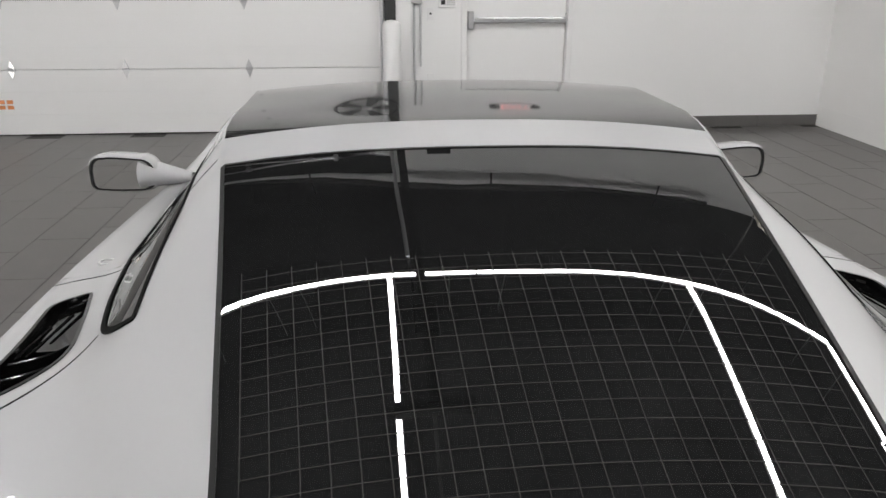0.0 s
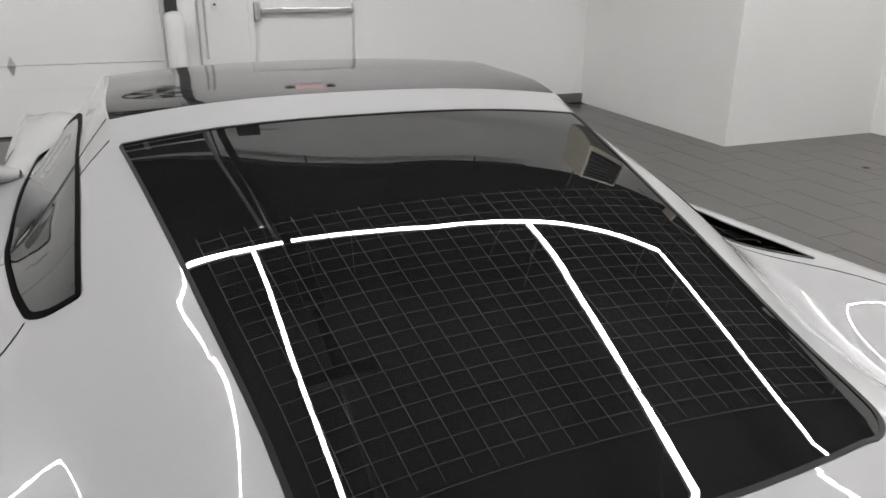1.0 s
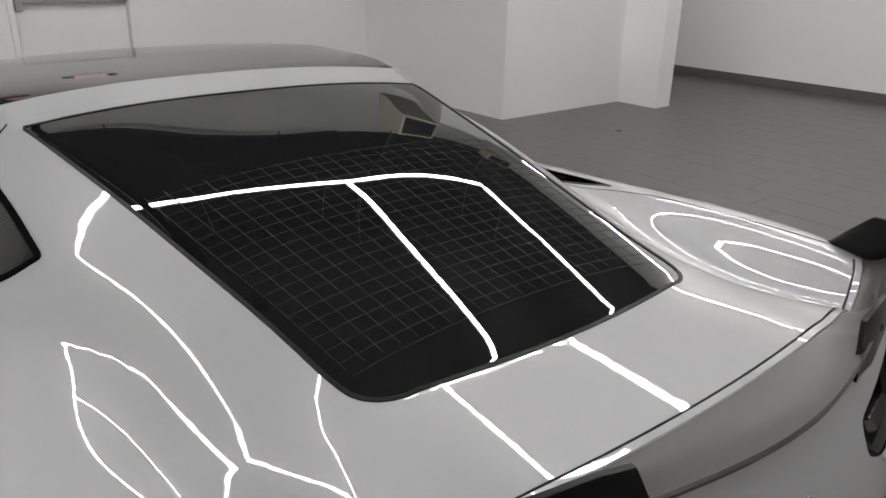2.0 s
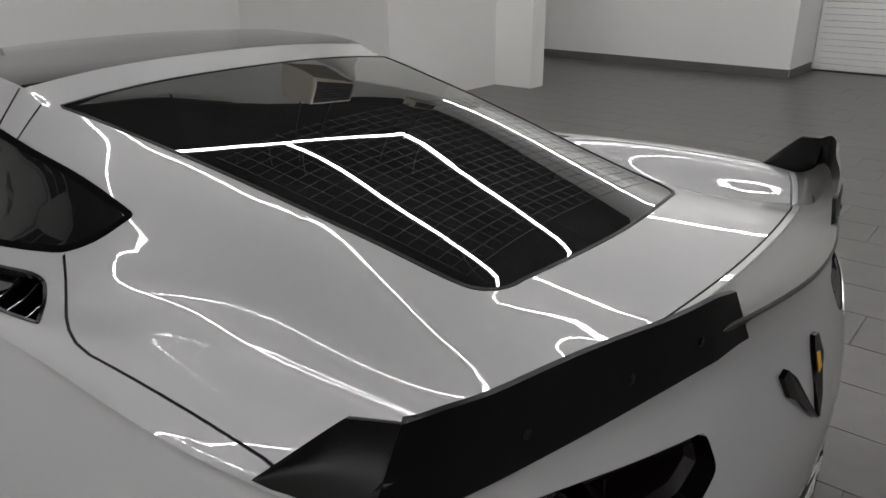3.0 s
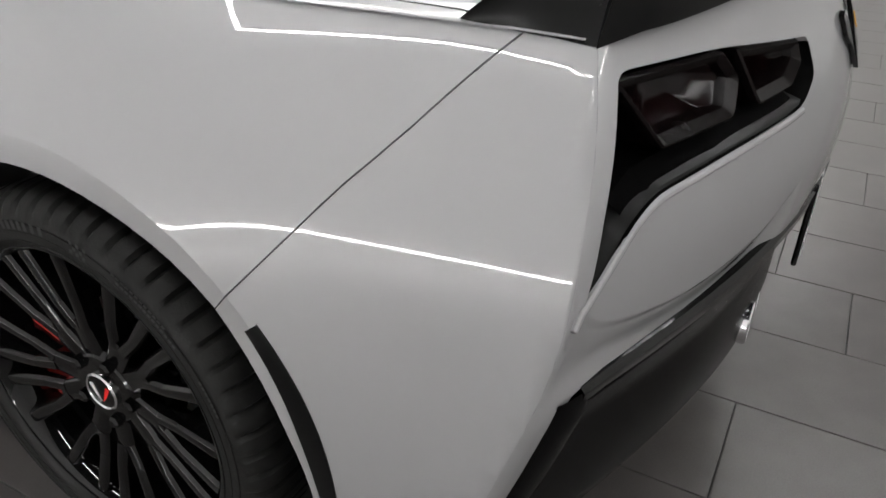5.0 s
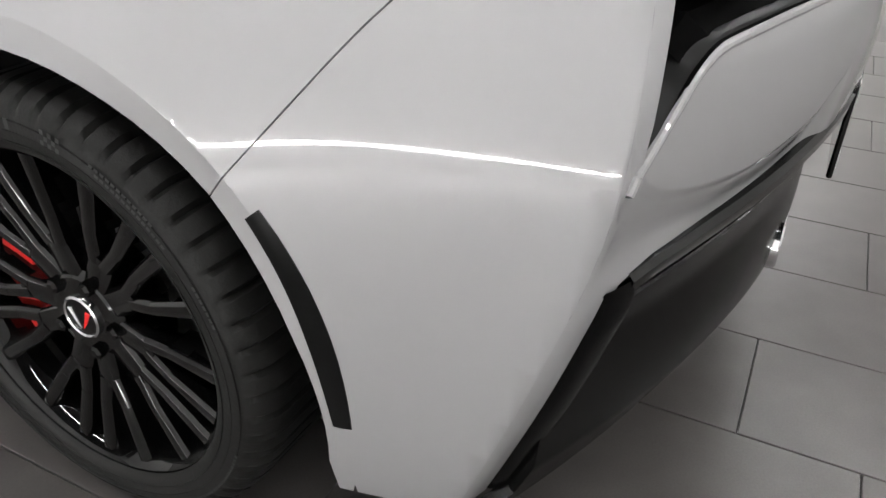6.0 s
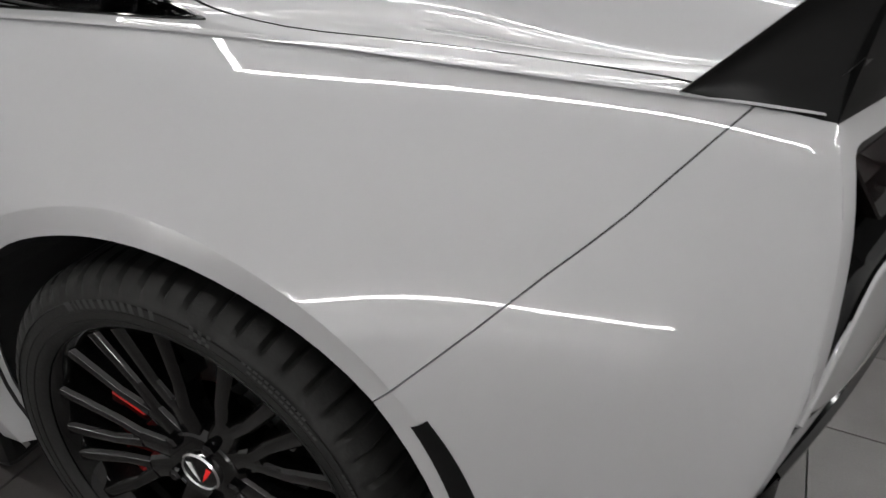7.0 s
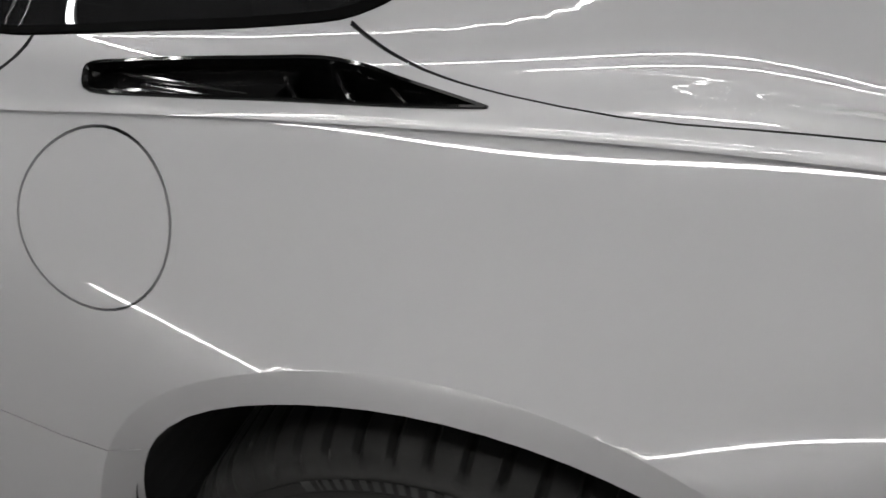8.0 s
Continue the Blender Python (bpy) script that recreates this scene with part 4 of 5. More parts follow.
def region(p):
    y, z = p[0], crease_z(p[0]) - p[1]
    if past_arch(y, z) < 0 or math.hypot(y - FRONT_Y, z - FRONT_Z) < FRONT_R or y < corner_y(z) or z < .19 or flank_seam(p):
        return ""
    if abs(y - ARCH_Y) < .40 and z < ARCH_Z or abs(y - FRONT_Y) < FRONT_R and z < FRONT_Z:
        return ""
    if inside(p, FUEL):
        return "fuel_door"
    yb = -.27
    for a, b in zip(BUMPER_SEAM, BUMPER_SEAM[1:]):
        if min(a[1], b[1]) <= p[1] <= max(a[1], b[1]):
            yb = a[0] + (b[0] - a[0]) * (p[1] - a[1]) / (b[1] - a[1] + 1e-9)
    if y < yb and y < 0:
        return "rear_bumper_side"
    yd = .563 + max(0, .58 - z) * .15 - max(0, z - .7) * .12
    if y < yd:
        return "rear_quarter" if z > .56 + .1 * max(0, y - .36) or y < .33 else "sill_end"
    return "door" if y < 1.82 else "front_wing"


for side in (-1, 1):
    place = flank(side)
    for name in ("rear_quarter", "rear_bumper_side", "door", "front_wing", "sill_end", "fuel_door"):
        skin(name, net, lambda p: region(p) == name, place, -side, PAINT, car,
             {"fuel_door": "round fuel filler door"}.get(name, ""), rim=.009, bare=lambda y, d: d < .001 or abs(y - corner_y(crease_z(y) - d)) < .002, soft=soft_flank(side))
    for line in flank_lines:
        trench([q for q in line if past_arch(q[0], crease_z(q[0]) - q[1]) > .002], place, .008, .007, "panel_gap")
    # black marker strip behind the wheel opening
    rows = []
    for k, lift in ((0, -.003), (.02, .0012), (.5, .0022), (.98, .0012), (1, -.003)):
        row = []
        for a in range(141, 180, 2):
            y, z = past(a, .0145 + .004 * (a - 139) / 36 + k * (.022 + .009 * math.sin(radians((a - 139) * 4.2))))
            q = Vector(place(*in_flank([(y, z)])[0]))
            row.append((q.x + side * lift, q.y, q.z))
        rows.append(row)
    bm = strip(rows)
    bmesh.ops.recalc_face_normals(bm, faces=bm.faces)
    part("side_marker", bm, WING_BLACK, car, "black side marker strip", smooth=True)
    # wheel housings, dark
    for pts in (arch_ring(.006, -35, 215, 40), ring(FRONT_Y, FRONT_Z, FRONT_R + .006, -35, 215, 40)):
        rows = []
        for depth in (.0, .02, .34):
            rows.append([(side * (flank_x(y, max(z, .15)) - .024 - depth), y, z) for y, z in pts])
        bm = strip(rows)
        bm.faces.new([bm.verts.new((side * .60, y, z)) for y, z in pts])
        part("wheel_housing", bm, INSIDE, car)

# ---- rear end
def on_tail(s, z):
    c = corner_y(z)
    x = s * flank_x(c, z)
    return x, tail_y(z) + (c - tail_y(z)) * abs(s) ** 1.9, z


def in_tail(points):
    return [(x / flank_x(corner_y(z), z), z) for x, z in points]


LIGHT = rounded([(.755, .908), (.58, .901), (.305, .868), (.303, .818), (.368, .789), (.60, .788), (.735, .780), (.778, .758), (.842, .690), (.836, .715)],
                [.02, .05, .015, .015, .03, .05, .02, .02, .004, .01], 3)
LOWER = [(0, .594), (.40, .588), (.777, .570), (.895, .560), (.928, .550), (.940, .535), (.944, .50), (.946, .35), (.948, .19), (1.0, .17)]
net = sheet(steps(-1, 1, 1 / 30), steps(.15, .955, .023))
# the proud panel under the lamps: its lower edge, by distance from the centre line
tongue_z = spline([(.28, .712), (.392, .664), (.435, .648), (.475, .636), (.554, .625), (.663, .623), (.743, .633), (.80, .646), (.828, .660), (.846, .686), (.858, .73)])


def smooth(k):
    k = max(0, min(1, k))
    return k * k * (3 - 2 * k)


def on_fascia(s, z):
    """The rear end with the band under the lamp panels set back."""
    x, y, z = on_tail(s, z)
    w = abs(x)
    if z > .76 or w < .34:
        return x, y, z
    slope = (tongue_z(w + .002) - tongue_z(w - .002)) / .004
    d = (z - tongue_z(w)) / math.sqrt(1 + slope * slope)
    back = .005 * smooth((.009 - d) / .014) + .010 * smooth((.002 - d) / .05)
    back *= smooth((z - .53) / .07) * smooth((.755 - z) / .05) * smooth((w - .36) / .07) * smooth((1 - abs(s)) * .86 / .028)
    return x, y + back, z


for sx in (-1, 1):
    for d in (-.026, -.014, -.007, -.003, .001, .005, .009, .014):
        cut(net, in_tail([(sx * (x - d * .6 * smooth((x - .76) / .08)), tongue_z(x) + d) for x in [.35 + .02 * i for i in range(22)] + [.80, .815, .828, .838, .846, .852]]))
lights = {1: in_tail(LIGHT), -1: in_tail([(-x, z) for x, z in LIGHT])}
for line in lights.values():
    cut(net, line, True)
lower = dense([(-s, z) for s, z in reversed(LOWER[1:])] + LOWER, .06)
cut(net, lower)


def low_edge_at(s):
    s = min(abs(s), 1)
    for (a, b), (c, d) in zip(LOWER, LOWER[1:]):
        if a <= s <= c:
            return b + (d - b) * (s - a) / (c - a)


lit = lambda p: any(inside(p, l) for l in lights.values())
skin("rear_fascia", net, lambda p: not lit(p) and p[1] > low_edge_at(p[0]), on_fascia, 1, PAINT, car, rim=.012, bare=lambda s, z: abs(s) > .998 or z > .95, soft=soft_tail)
skin("diffuser", net, lambda p: p[1] <= low_edge_at(p[0]), lambda s, z: (lambda q: (q[0] * .985, q[1] + .02 - .055 * min(1, max(0, (.44 - q[2]) / .18)), q[2]))(on_tail(s, z)), 1, DIFFUSER, car, "dark grey lower diffuser", rim=.02)
# ---- spoiler with its wing plates
trail_y = spline([(-.76, -.668), (-.72, -.690), (-.6, -.733), (-.5, -.762), (-.395, -.791), (-.22, -.836), (0, -.866), (.22, -.836), (.395, -.791), (.5, -.762), (.6, -.733), (.72, -.690), (.76, -.668)])
trail_z = spline([(-.76, .985), (-.5, 1.0), (-.22, 1.008), (0, 1.010), (.22, 1.008), (.5, 1.0), (.76, .985)])
under_z = spline([(-.76, .934), (-.5, .948), (-.3, .962), (0, .972), (.3, .962), (.5, .948), (.76, .934)])
rows = []
for x in steps(-.748, .748, .025):
    y0, z0 = spoiler_line(max(-.727, min(.727, x))) - .012, top_z(x, max(spoiler_line(max(-.727, min(.727, x))), -.72)) - .001
    y1, z1 = trail_y(x), trail_z(x)
    row = [(x, y0 + .008, z0 - .012), (x, y0 + .002, z0)]
    for k in range(1, 9):
        t = k / 8
        row.append((x, y0 + (y1 - y0) * t, z0 + (z1 - z0) * t ** 2.1))
    yb, zb = tail_at(x, under_z(x)) - .003, under_z(x)
    row += [(x, y1 - .003, z1 - .003), (x, y1 - .002, z1 - .008)]
    row += [(x, y1 + (yb - y1) * t, z1 - .008 + (zb - z1 + .008) * t ** .8) for t in (.3, .65, 1.0)]
    row.append((x, yb + .02, zb - .004))
    rows.append(row)
bm = strip(rows)
bmesh.ops.recalc_face_normals(bm, faces=bm.faces)
spoiler = part("spoiler", bm, SPOILER, car, "dark glossy swept rear spoiler", smooth=True)
# pale lip between the deck and the spoiler
bm = strip([[(x, spoiler_line(x) - .0015, top_z(x, spoiler_line(x)) - .006) for x in steps(-.727, .727, .03)], [(x, spoiler_line(x) - .004, top_z(x, spoiler_line(x)) + .0005) for x in steps(-.727, .727, .03)],
            [(x, spoiler_line(x) - .016, top_z(x, spoiler_line(x)) + .0018) for x in steps(-.727, .727, .03)], [(x, spoiler_line(x) - .018, top_z(x, spoiler_line(x)) - .002) for x in steps(-.727, .727, .03)]])
bmesh.ops.recalc_face_normals(bm, faces=bm.faces)
part("deck_lip", bm, PAINT, car, smooth=True)
plate_y = spline([(.22, -.823), (.24, -.822), (.395, -.797), (.5, -.765), (.6, -.741), (.69, -.714), (.735, -.688)])
for sx in (-1, 1):
    # upright plate on the trailing edge, slanted at its inner end
    rows = []
    for x in steps(.245, .715, .0235):
        top = 1.056 - .012 * max(0, (.30 - x) / .06) - .010 * max(0, (x - .70) / .04)
        low = under_z(x) + .006
        yt, yl = plate_y(x), min(trail_y(x), tail_at(x, low)) - .008
        inner = [(sx * (x - .03 * (1 - t)) if x < .27 else sx * x, yl + (yt - yl) * t + .007, low + (top - low) * t) for t in (0, .3, .6, .85, 1)]
        outer = [(p[0], p[1] - .007, p[2] - .001) for p in inner]
        rows.append(outer + inner[::-1] + outer[:1])
    # its outer end closes on the fin
    foot, head = Vector((.766, -.669, .930)), Vector((.729, -.684, 1.043))
    outer = [(sx * p.x, p.y, p.z) for p in [foot.lerp(head, t) for t in (0, .3, .6, .85, 1)]]
    inner = [(p[0] - sx * .012, p[1] + .008, p[2]) for p in outer]
    rows.append(outer + inner[::-1] + outer[:1])
    bm = strip(rows)
    bm.faces.new([bm.verts.new(p) for p in rows[0][:-1]])
    bm.faces.new([bm.verts.new(p) for p in rows[-1][:-1]])
    bmesh.ops.remove_doubles(bm, verts=bm.verts, dist=1e-5)
    bmesh.ops.recalc_face_normals(bm, faces=bm.faces)
    blade = part("wing_plate", bm, WING_BLACK, car, "satin black upright wing plate", smooth=True)
    for x in (.33, .45, .60):
        low, z = under_z(x) + .006, under_z(x) + .046
        yl = min(trail_y(x), tail_at(x, low)) - .008
        y = yl + (plate_y(x) - yl) * .04 / (1.056 - low)
        part("bolt", spin([(y - .0022, .004), (y - .0008, .0062), (y + .004, .0062)], "Y", 12, centre=(sx * x, 0, z)), WING_BLACK, blade)
    # end fin, flared outwards at its foot
    tip, cor, ft, rt = Vector((.797, -.536, .948)), Vector((.765, -.668, .931)), Vector((.747, -.627, 1.036)), Vector((.727, -.683, 1.043))
    outer, inner = [], []
    for i in range(13):
        a = i / 12
        foot = tip.lerp(cor, a)
        head = tip.lerp(ft, a / .66) if a < .66 else ft.lerp(rt, (a - .66) / .34)
        ro, ri = [], []
        for k in range(7):
            t = k / 6
            p = foot.lerp(head, t)
            bow = 4 * t * (1 - t) * .010 * min(1, a * 3)
            p.x -= bow
            ro.append(Vector((sx * p.x, p.y, p.z)))
            ri.append(Vector((sx * (p.x - .006 - .012 * (1 - t)), p.y + .001, p.z - .001)))
        outer.append(ro)
        inner.append(ri)
    bm = strip([o + n[::-1] + o[:1] for o, n in zip(outer, inner)])
    bm.faces.new([bm.verts.new(p) for p in outer[-1] + inner[-1][::-1]])
    bmesh.ops.remove_doubles(bm, verts=bm.verts, dist=2e-4)
    bmesh.ops.recalc_face_normals(bm, faces=bm.faces)
    part("wing_fin", bm, WING_BLACK, car, "satin black end fin of the wing", smooth=True)

# ---- tail lamps in their pockets
def set_in(x, z, depth):
    return x, tail_at(x, z) + depth, z


def ring_on_tail(poly, w, d0, d1, name, mat, parent, label=""):
    """A raised frame along an outline."""
    n = len(poly)
    c = Vector((sum(p[0] for p in poly) / n, sum(p[1] for p in poly) / n))
    rows = []
    for k, d in ((0, d1), (0, d0), (.25, d0 - .002), (1, d0 + .007), (1, d1)):
        row = []
        for i in range(n + 1):
            p, a, b = Vector(poly[i % n]), Vector(poly[(i - 1) % n]), Vector(poly[(i + 1) % n])
            t = (b - a).normalized()
            q = Vector((-t.y, t.x))
            if q.dot(c - p) < 0:
                q = -q
            q = p + q * w * k
            row.append(set_in(q.x, q.y, d))
        rows.append(row)
    bm = strip(rows)
    bmesh.ops.remove_doubles(bm, verts=bm.verts, dist=1e-5)
    bmesh.ops.recalc_face_normals(bm, faces=bm.faces)
    return part(name, bm, mat, parent, label, smooth=True)


def lens_bowl(poly, parent):
    """A smoked lens that sinks towards its middle."""
    c = (sum(p[0] for p in poly) / len(poly), sum(p[1] for p in poly) / len(poly) + .006)
    rows = []
    for k, d in ((1, .060), (1, .018), (.9, .022), (.78, .032), (.62, .046), (.40, .056), (.18, .060)):
        rows.append([set_in(c[0] + (x - c[0]) * k, c[1] + (z - c[1]) * k, d) for x, z in poly + poly[:1]])
    bm = strip(rows)
    bm.faces.new([bm.verts.new(p) for p in rows[-1][:-1]])
    bmesh.ops.remove_doubles(bm, verts=bm.verts, dist=1e-5)
    bmesh.ops.recalc_face_normals(bm, faces=bm.faces)
    return part("lens", bm, LENS, parent, "dark smoked red lens", smooth=True)


LAMP_OUT = rounded([(.754, .900), (.552, .893), (.528, .860), (.560, .818), (.708, .820)], [.006, .008, .01, .010, .010], 3)
LAMP_IN = rounded([(.520, .890), (.325, .866), (.330, .836), (.382, .816), (.492, .818)], [.006, .006, .008, .010, .008], 3)
for sx in (-1, 1):
    poly = [(sx * x, z) for x, z in LIGHT]
    cx, cz = sx * .58, .82
    rows = []
    for d, k in ((.0, 1.0), (.012, .995), (.075, .93)):
        rows.append([set_in(cx + (x - cx) * k, cz + (z - cz) * k, d) for x, z in poly + poly[:1]])
    bm = strip(rows)
    bm.faces.new([bm.verts.new(p) for p in rows[-1][:-1]])
    bmesh.ops.remove_doubles(bm, verts=bm.verts, dist=1e-5)
    bmesh.ops.recalc_face_normals(bm, faces=bm.faces)
    bmesh.ops.reverse_faces(bm, faces=bm.faces)
    pocket = part("tail_lamp", bm, DEEP, car, "smoked tail lamp in a black pocket", smooth=True)
    for outline in (LAMP_OUT, LAMP_IN):
        line = [(sx * x, z) for x, z in outline]
        lens_bowl(line, pocket)
        ring_on_tail(line, .013, .008, .060, "lamp_frame", LENS_RIM, pocket, "smoky grey lamp frame")
    # dark shelf under the lamps
    rows = [[set_in(sx * x, z - .004, .010) for x, z in ((.37, .796), (.60, .794), (.732, .786), (.772, .764))], [set_in(sx * x, z + .016, .030) for x, z in ((.37, .796), (.60, .794), (.732, .786), (.772, .764))],
            [set_in(sx * x, z + .018, .070) for x, z in ((.37, .796), (.60, .794), (.732, .786), (.772, .764))]]
    bm = strip(rows)
    bmesh.ops.recalc_face_normals(bm, faces=bm.faces)
    part("shelf", bm, DEEP, pocket)
    sill = rounded([(.36, .793), (.42, .790), (.60, .790), (.735, .7815), (.7785, .7595), (.815, .720), (.838, .694)], [0, .03, .05, .02, .02, .01, 0], 4)[1:-1]
    rows = [[set_in(sx * (x - .35 * e), z + e, d) for x, z in sill] for e, d in ((-.001, .004), (.002, .006), (.006, .020), (.010, .034), (.011, .06))]
    bm = strip(rows)
    bmesh.ops.recalc_face_normals(bm, faces=bm.faces)
    part("sill", bm, SILL_BLACK, pocket, "glossy black sill under the lamps", smooth=True)

# rounded lip along the lower edge of each lamp opening
for sx in (-1, 1):
    lip = rounded([(.372, .787), (.42, .7858), (.60, .7855), (.735, .7775), (.7765, .756), (.842, .688), (.850, .668)], [0, .02, .05, .02, .02, .004, 0], 4)[1:-1]
    part("lamp_lip", tube([set_in(sx * x, z - .004, .0025) for x, z in lip], .0055, 10), PAINT, car, smooth=True)

# ---- badge, plate and exhaust
bz = .815
bm = bmesh.new()
for sx in (-1, 1):
    pts = [(sx * .003, bz - .055), (sx * .050, bz + .030), (sx * .070, bz + .048), (sx * .094, bz + .044), (sx * .090, bz + .014), (sx * .060, bz - .004), (sx * .036, bz - .030)]
    prism([(x, tail_at(x, z) - .001, z) for x, z in pts], (0, -.008, 0), bm)
badge = part("badge", bm, GLOSS_BLACK, car, "black winged badge with an amber field")
pts = [(.036, bz + .004), (.052, bz + .028), (.066, bz + .026), (.056, bz + .006)]
part("badge_field", prism([(x, tail_at(x, z) - .0095, z) for x, z in pts], (0, -.002, 0)), AMBER, badge, "amber enamel field")
plate = part("plate", box(-.165, .165, -.899, -.889, .440, .600, .004), GLOSS_BLACK, car, "black plate frame with pale unreadable print")
for z0, z1, a, b in ((.566, .598, -.145, .145), (.532, .558, -.13, .13), (.494, .512, -.10, .11), (.452, .480, -.14, .12)):
    x = a
    while x < b:
        w = random.uniform(.012, .026)
        part("print_bar", box(x, min(b, x + w), -.9012, -.8995, z0, z1), PALE, plate)
        x += w + .005
for i, x in enumerate((-.165, -.055, .055, .165)):
    bm = spin([(-.849, .036), (-.852, .040), (-.849, .043), (-.74, .043), (-.74, .036)], "Y", 36, centre=(x, 0, .302), closed=True)
    tip = part("exhaust_tip", bm, CHROME, car, "bright chrome exhaust tip", smooth=True)
    part("bore", spin([(-.82, .0355), (-.815, .0355)], "Y", 24, centre=(x, 0, .302)), GAP, tip)
# rounded ledge on top of the diffuser, with a slot under it
ledge = ((.020, -.008), (.004, -.004), (-.004, .004), (-.005, .018), (.000, .026), (.016, .030), (.018, .040), (.006, .044), (.010, .060))
bm = strip([[(x, tail_at(x, low_edge_at(x / .875) - dz) + dy, low_edge_at(x / .875) - dz) for x in steps(-.805, .805, .035)] for dy, dz in ledge])
bmesh.ops.recalc_face_normals(bm, faces=bm.faces)
part("diffuser_step", bm, GLOSS_BLACK, car, smooth=True)
for sx in (-1, 1):
    # dark rounded corner strip between the bumper's side and the diffuser
    rows = []
    for z in steps(.20, .550, .03):
        k = smooth((.556 - z) / .03)
        rows.append([(lambda q: (q[0], q[1] - lift * k, q[2]))(on_tail(sx * c, z)) for c, lift in ((.952, -.006), (.949, .006), (.940, .012), (.922, .014), (.905, .010), (.898, -.004), (.896, -.03))])
    bm = strip(rows)
    bmesh.ops.recalc_face_normals(bm, faces=bm.faces)
    strip_part = part("corner_strip", bm, DIFFUSER, car, "black lower corner strip", smooth=True)


# round flush cap on the shoulder of the driver's door
cap_z = top_z(.791, .686)
cap = part("shoulder_cap", spin([(cap_z + .0005, .019), (cap_z + .0022, .0175), (cap_z + .0022, .0145), (cap_z + .0006, .0135), (cap_z - .004, .0135), (cap_z - .004, .019)], "Z", 28, centre=(-.791, .686, 0), closed=True), GREY_PLASTIC, car, "grey ring of a round flush cap", smooth=True)
part("cap_disc", spin([(cap_z - .004, .0132), (cap_z + .0003, .0132), (cap_z + .0006, .010)], "Z", 24, centre=(-.791, .686, 0)), PAINT, cap)

# ---- underside and cabin
part("underbody", box(-.60, .60, -.62, 3.3, .15, .30, .02), INSIDE, car)
part("sill", box(-.93, -.60, .46, 2.26, .115, .225, .02), TRIM, car)
part("sill", box(.60, .93, .46, 2.26, .115, .225, .02), TRIM, car)
part("cabin_floor", box(-.60, .60, -.45, 1.7, .60, .70, .02), INSIDE, car, "dark carpeted luggage floor")
for sx in (-1, 1):
    part("seat_back", box(sx * .33 - .24, sx * .33 + .24, .62, .74, .66, 1.02, .05), INSIDE, car, "dark seat back", smooth=True)
    part("door_lining", box(sx * .66 - .02, sx * .66 + .02, .30, 1.7, .5, .88, .01), INSIDE, car)

# ---- door mirrors
for sx in (-1, 1):
    prof = [(-.100, -.036), (-.102, .020), (-.080, .050), (.03, .060), (.085, .056), (.098, .02), (.095, -.046), (.02, -.052), (-.07, -.052)]
    prof = rounded(prof, .02, 4)
    mc = Vector((sx * .993, 1.46, .893))
    rows = []
    for dy, k in ((-.012, 1.0), (-.016, .985), (.0, 1.06), (.06, 1.0), (.11, .72), (.135, .25)):
        rows.append([mc + Vector((-sx * -px * k * 1.02, dy, pz * k)) for px, pz in prof + prof[:1]])
    bm = strip(rows)
    bm.faces.new([bm.verts.new(p) for p in rows[-1][:-1]])
    bmesh.ops.remove_doubles(bm, verts=bm.verts, dist=1e-5)
    bmesh.ops.recalc_face_normals(bm, faces=bm.faces)
    shell = part("door_mirror", bm, PAINT, car, "body-coloured door mirror", smooth=True)
    part("mirror_backing", prism([mc + Vector((sx * px * .985, -.012, pz * .985)) for px, pz in prof], (0, .006, 0)), GAP, shell)
    part("mirror_glass", prism([mc + Vector((sx * px * .90, -.014, pz * .88)) for px, pz in prof], (0, .0015, 0)), MIRROR, shell, "silvered mirror glass")
    arm = strip([[Vector((sx * (.79 + .15 * t), 1.50 - .02 * t + (.030 + .035 * t) * math.cos(a), .868 + .026 * t + (.016 + .034 * t ** 1.2) * math.sin(a))) for a in [2 * math.pi * i / 18 for i in range(19)]] for t in (0, .2, .4, .6, .8, 1.0)])
    bmesh.ops.recalc_face_normals(arm, faces=arm.faces)
    part("mirror_arm", arm, PAINT, shell, smooth=True)
# ---------------------------------------------------------------- wheels
def beam(bm, a, b, wa, wb, deep, side):
    """A spoke arm with a narrower outer face, between two points of the wheel."""
    a, b = Vector(a), Vector(b)
    d = (b - a).normalized()
    w = d.cross((1, 0, 0)).normalized()
    out = Vector((side, 0, 0))
    rows = []
    for p, k in ((a, wa), (b, wb)):
        half = [(k / 2 + .002, deep), (k / 2, .0060), (k / 2 - .0036, .0012), (k / 2 - .0056, 0)]
        rows.append([p + w * u - out * v for u, v in half] + [p - w * u - out * v for u, v in reversed(half)])
    va, vb = [[bm.verts.new(q) for q in r] for r in rows]
    for i in range(8):
        j = (i + 1) % 8
        bm.faces.new((va[i], va[j], vb[j], vb[i]))
    bm.faces.new(va)
    bm.faces.new(vb[::-1])


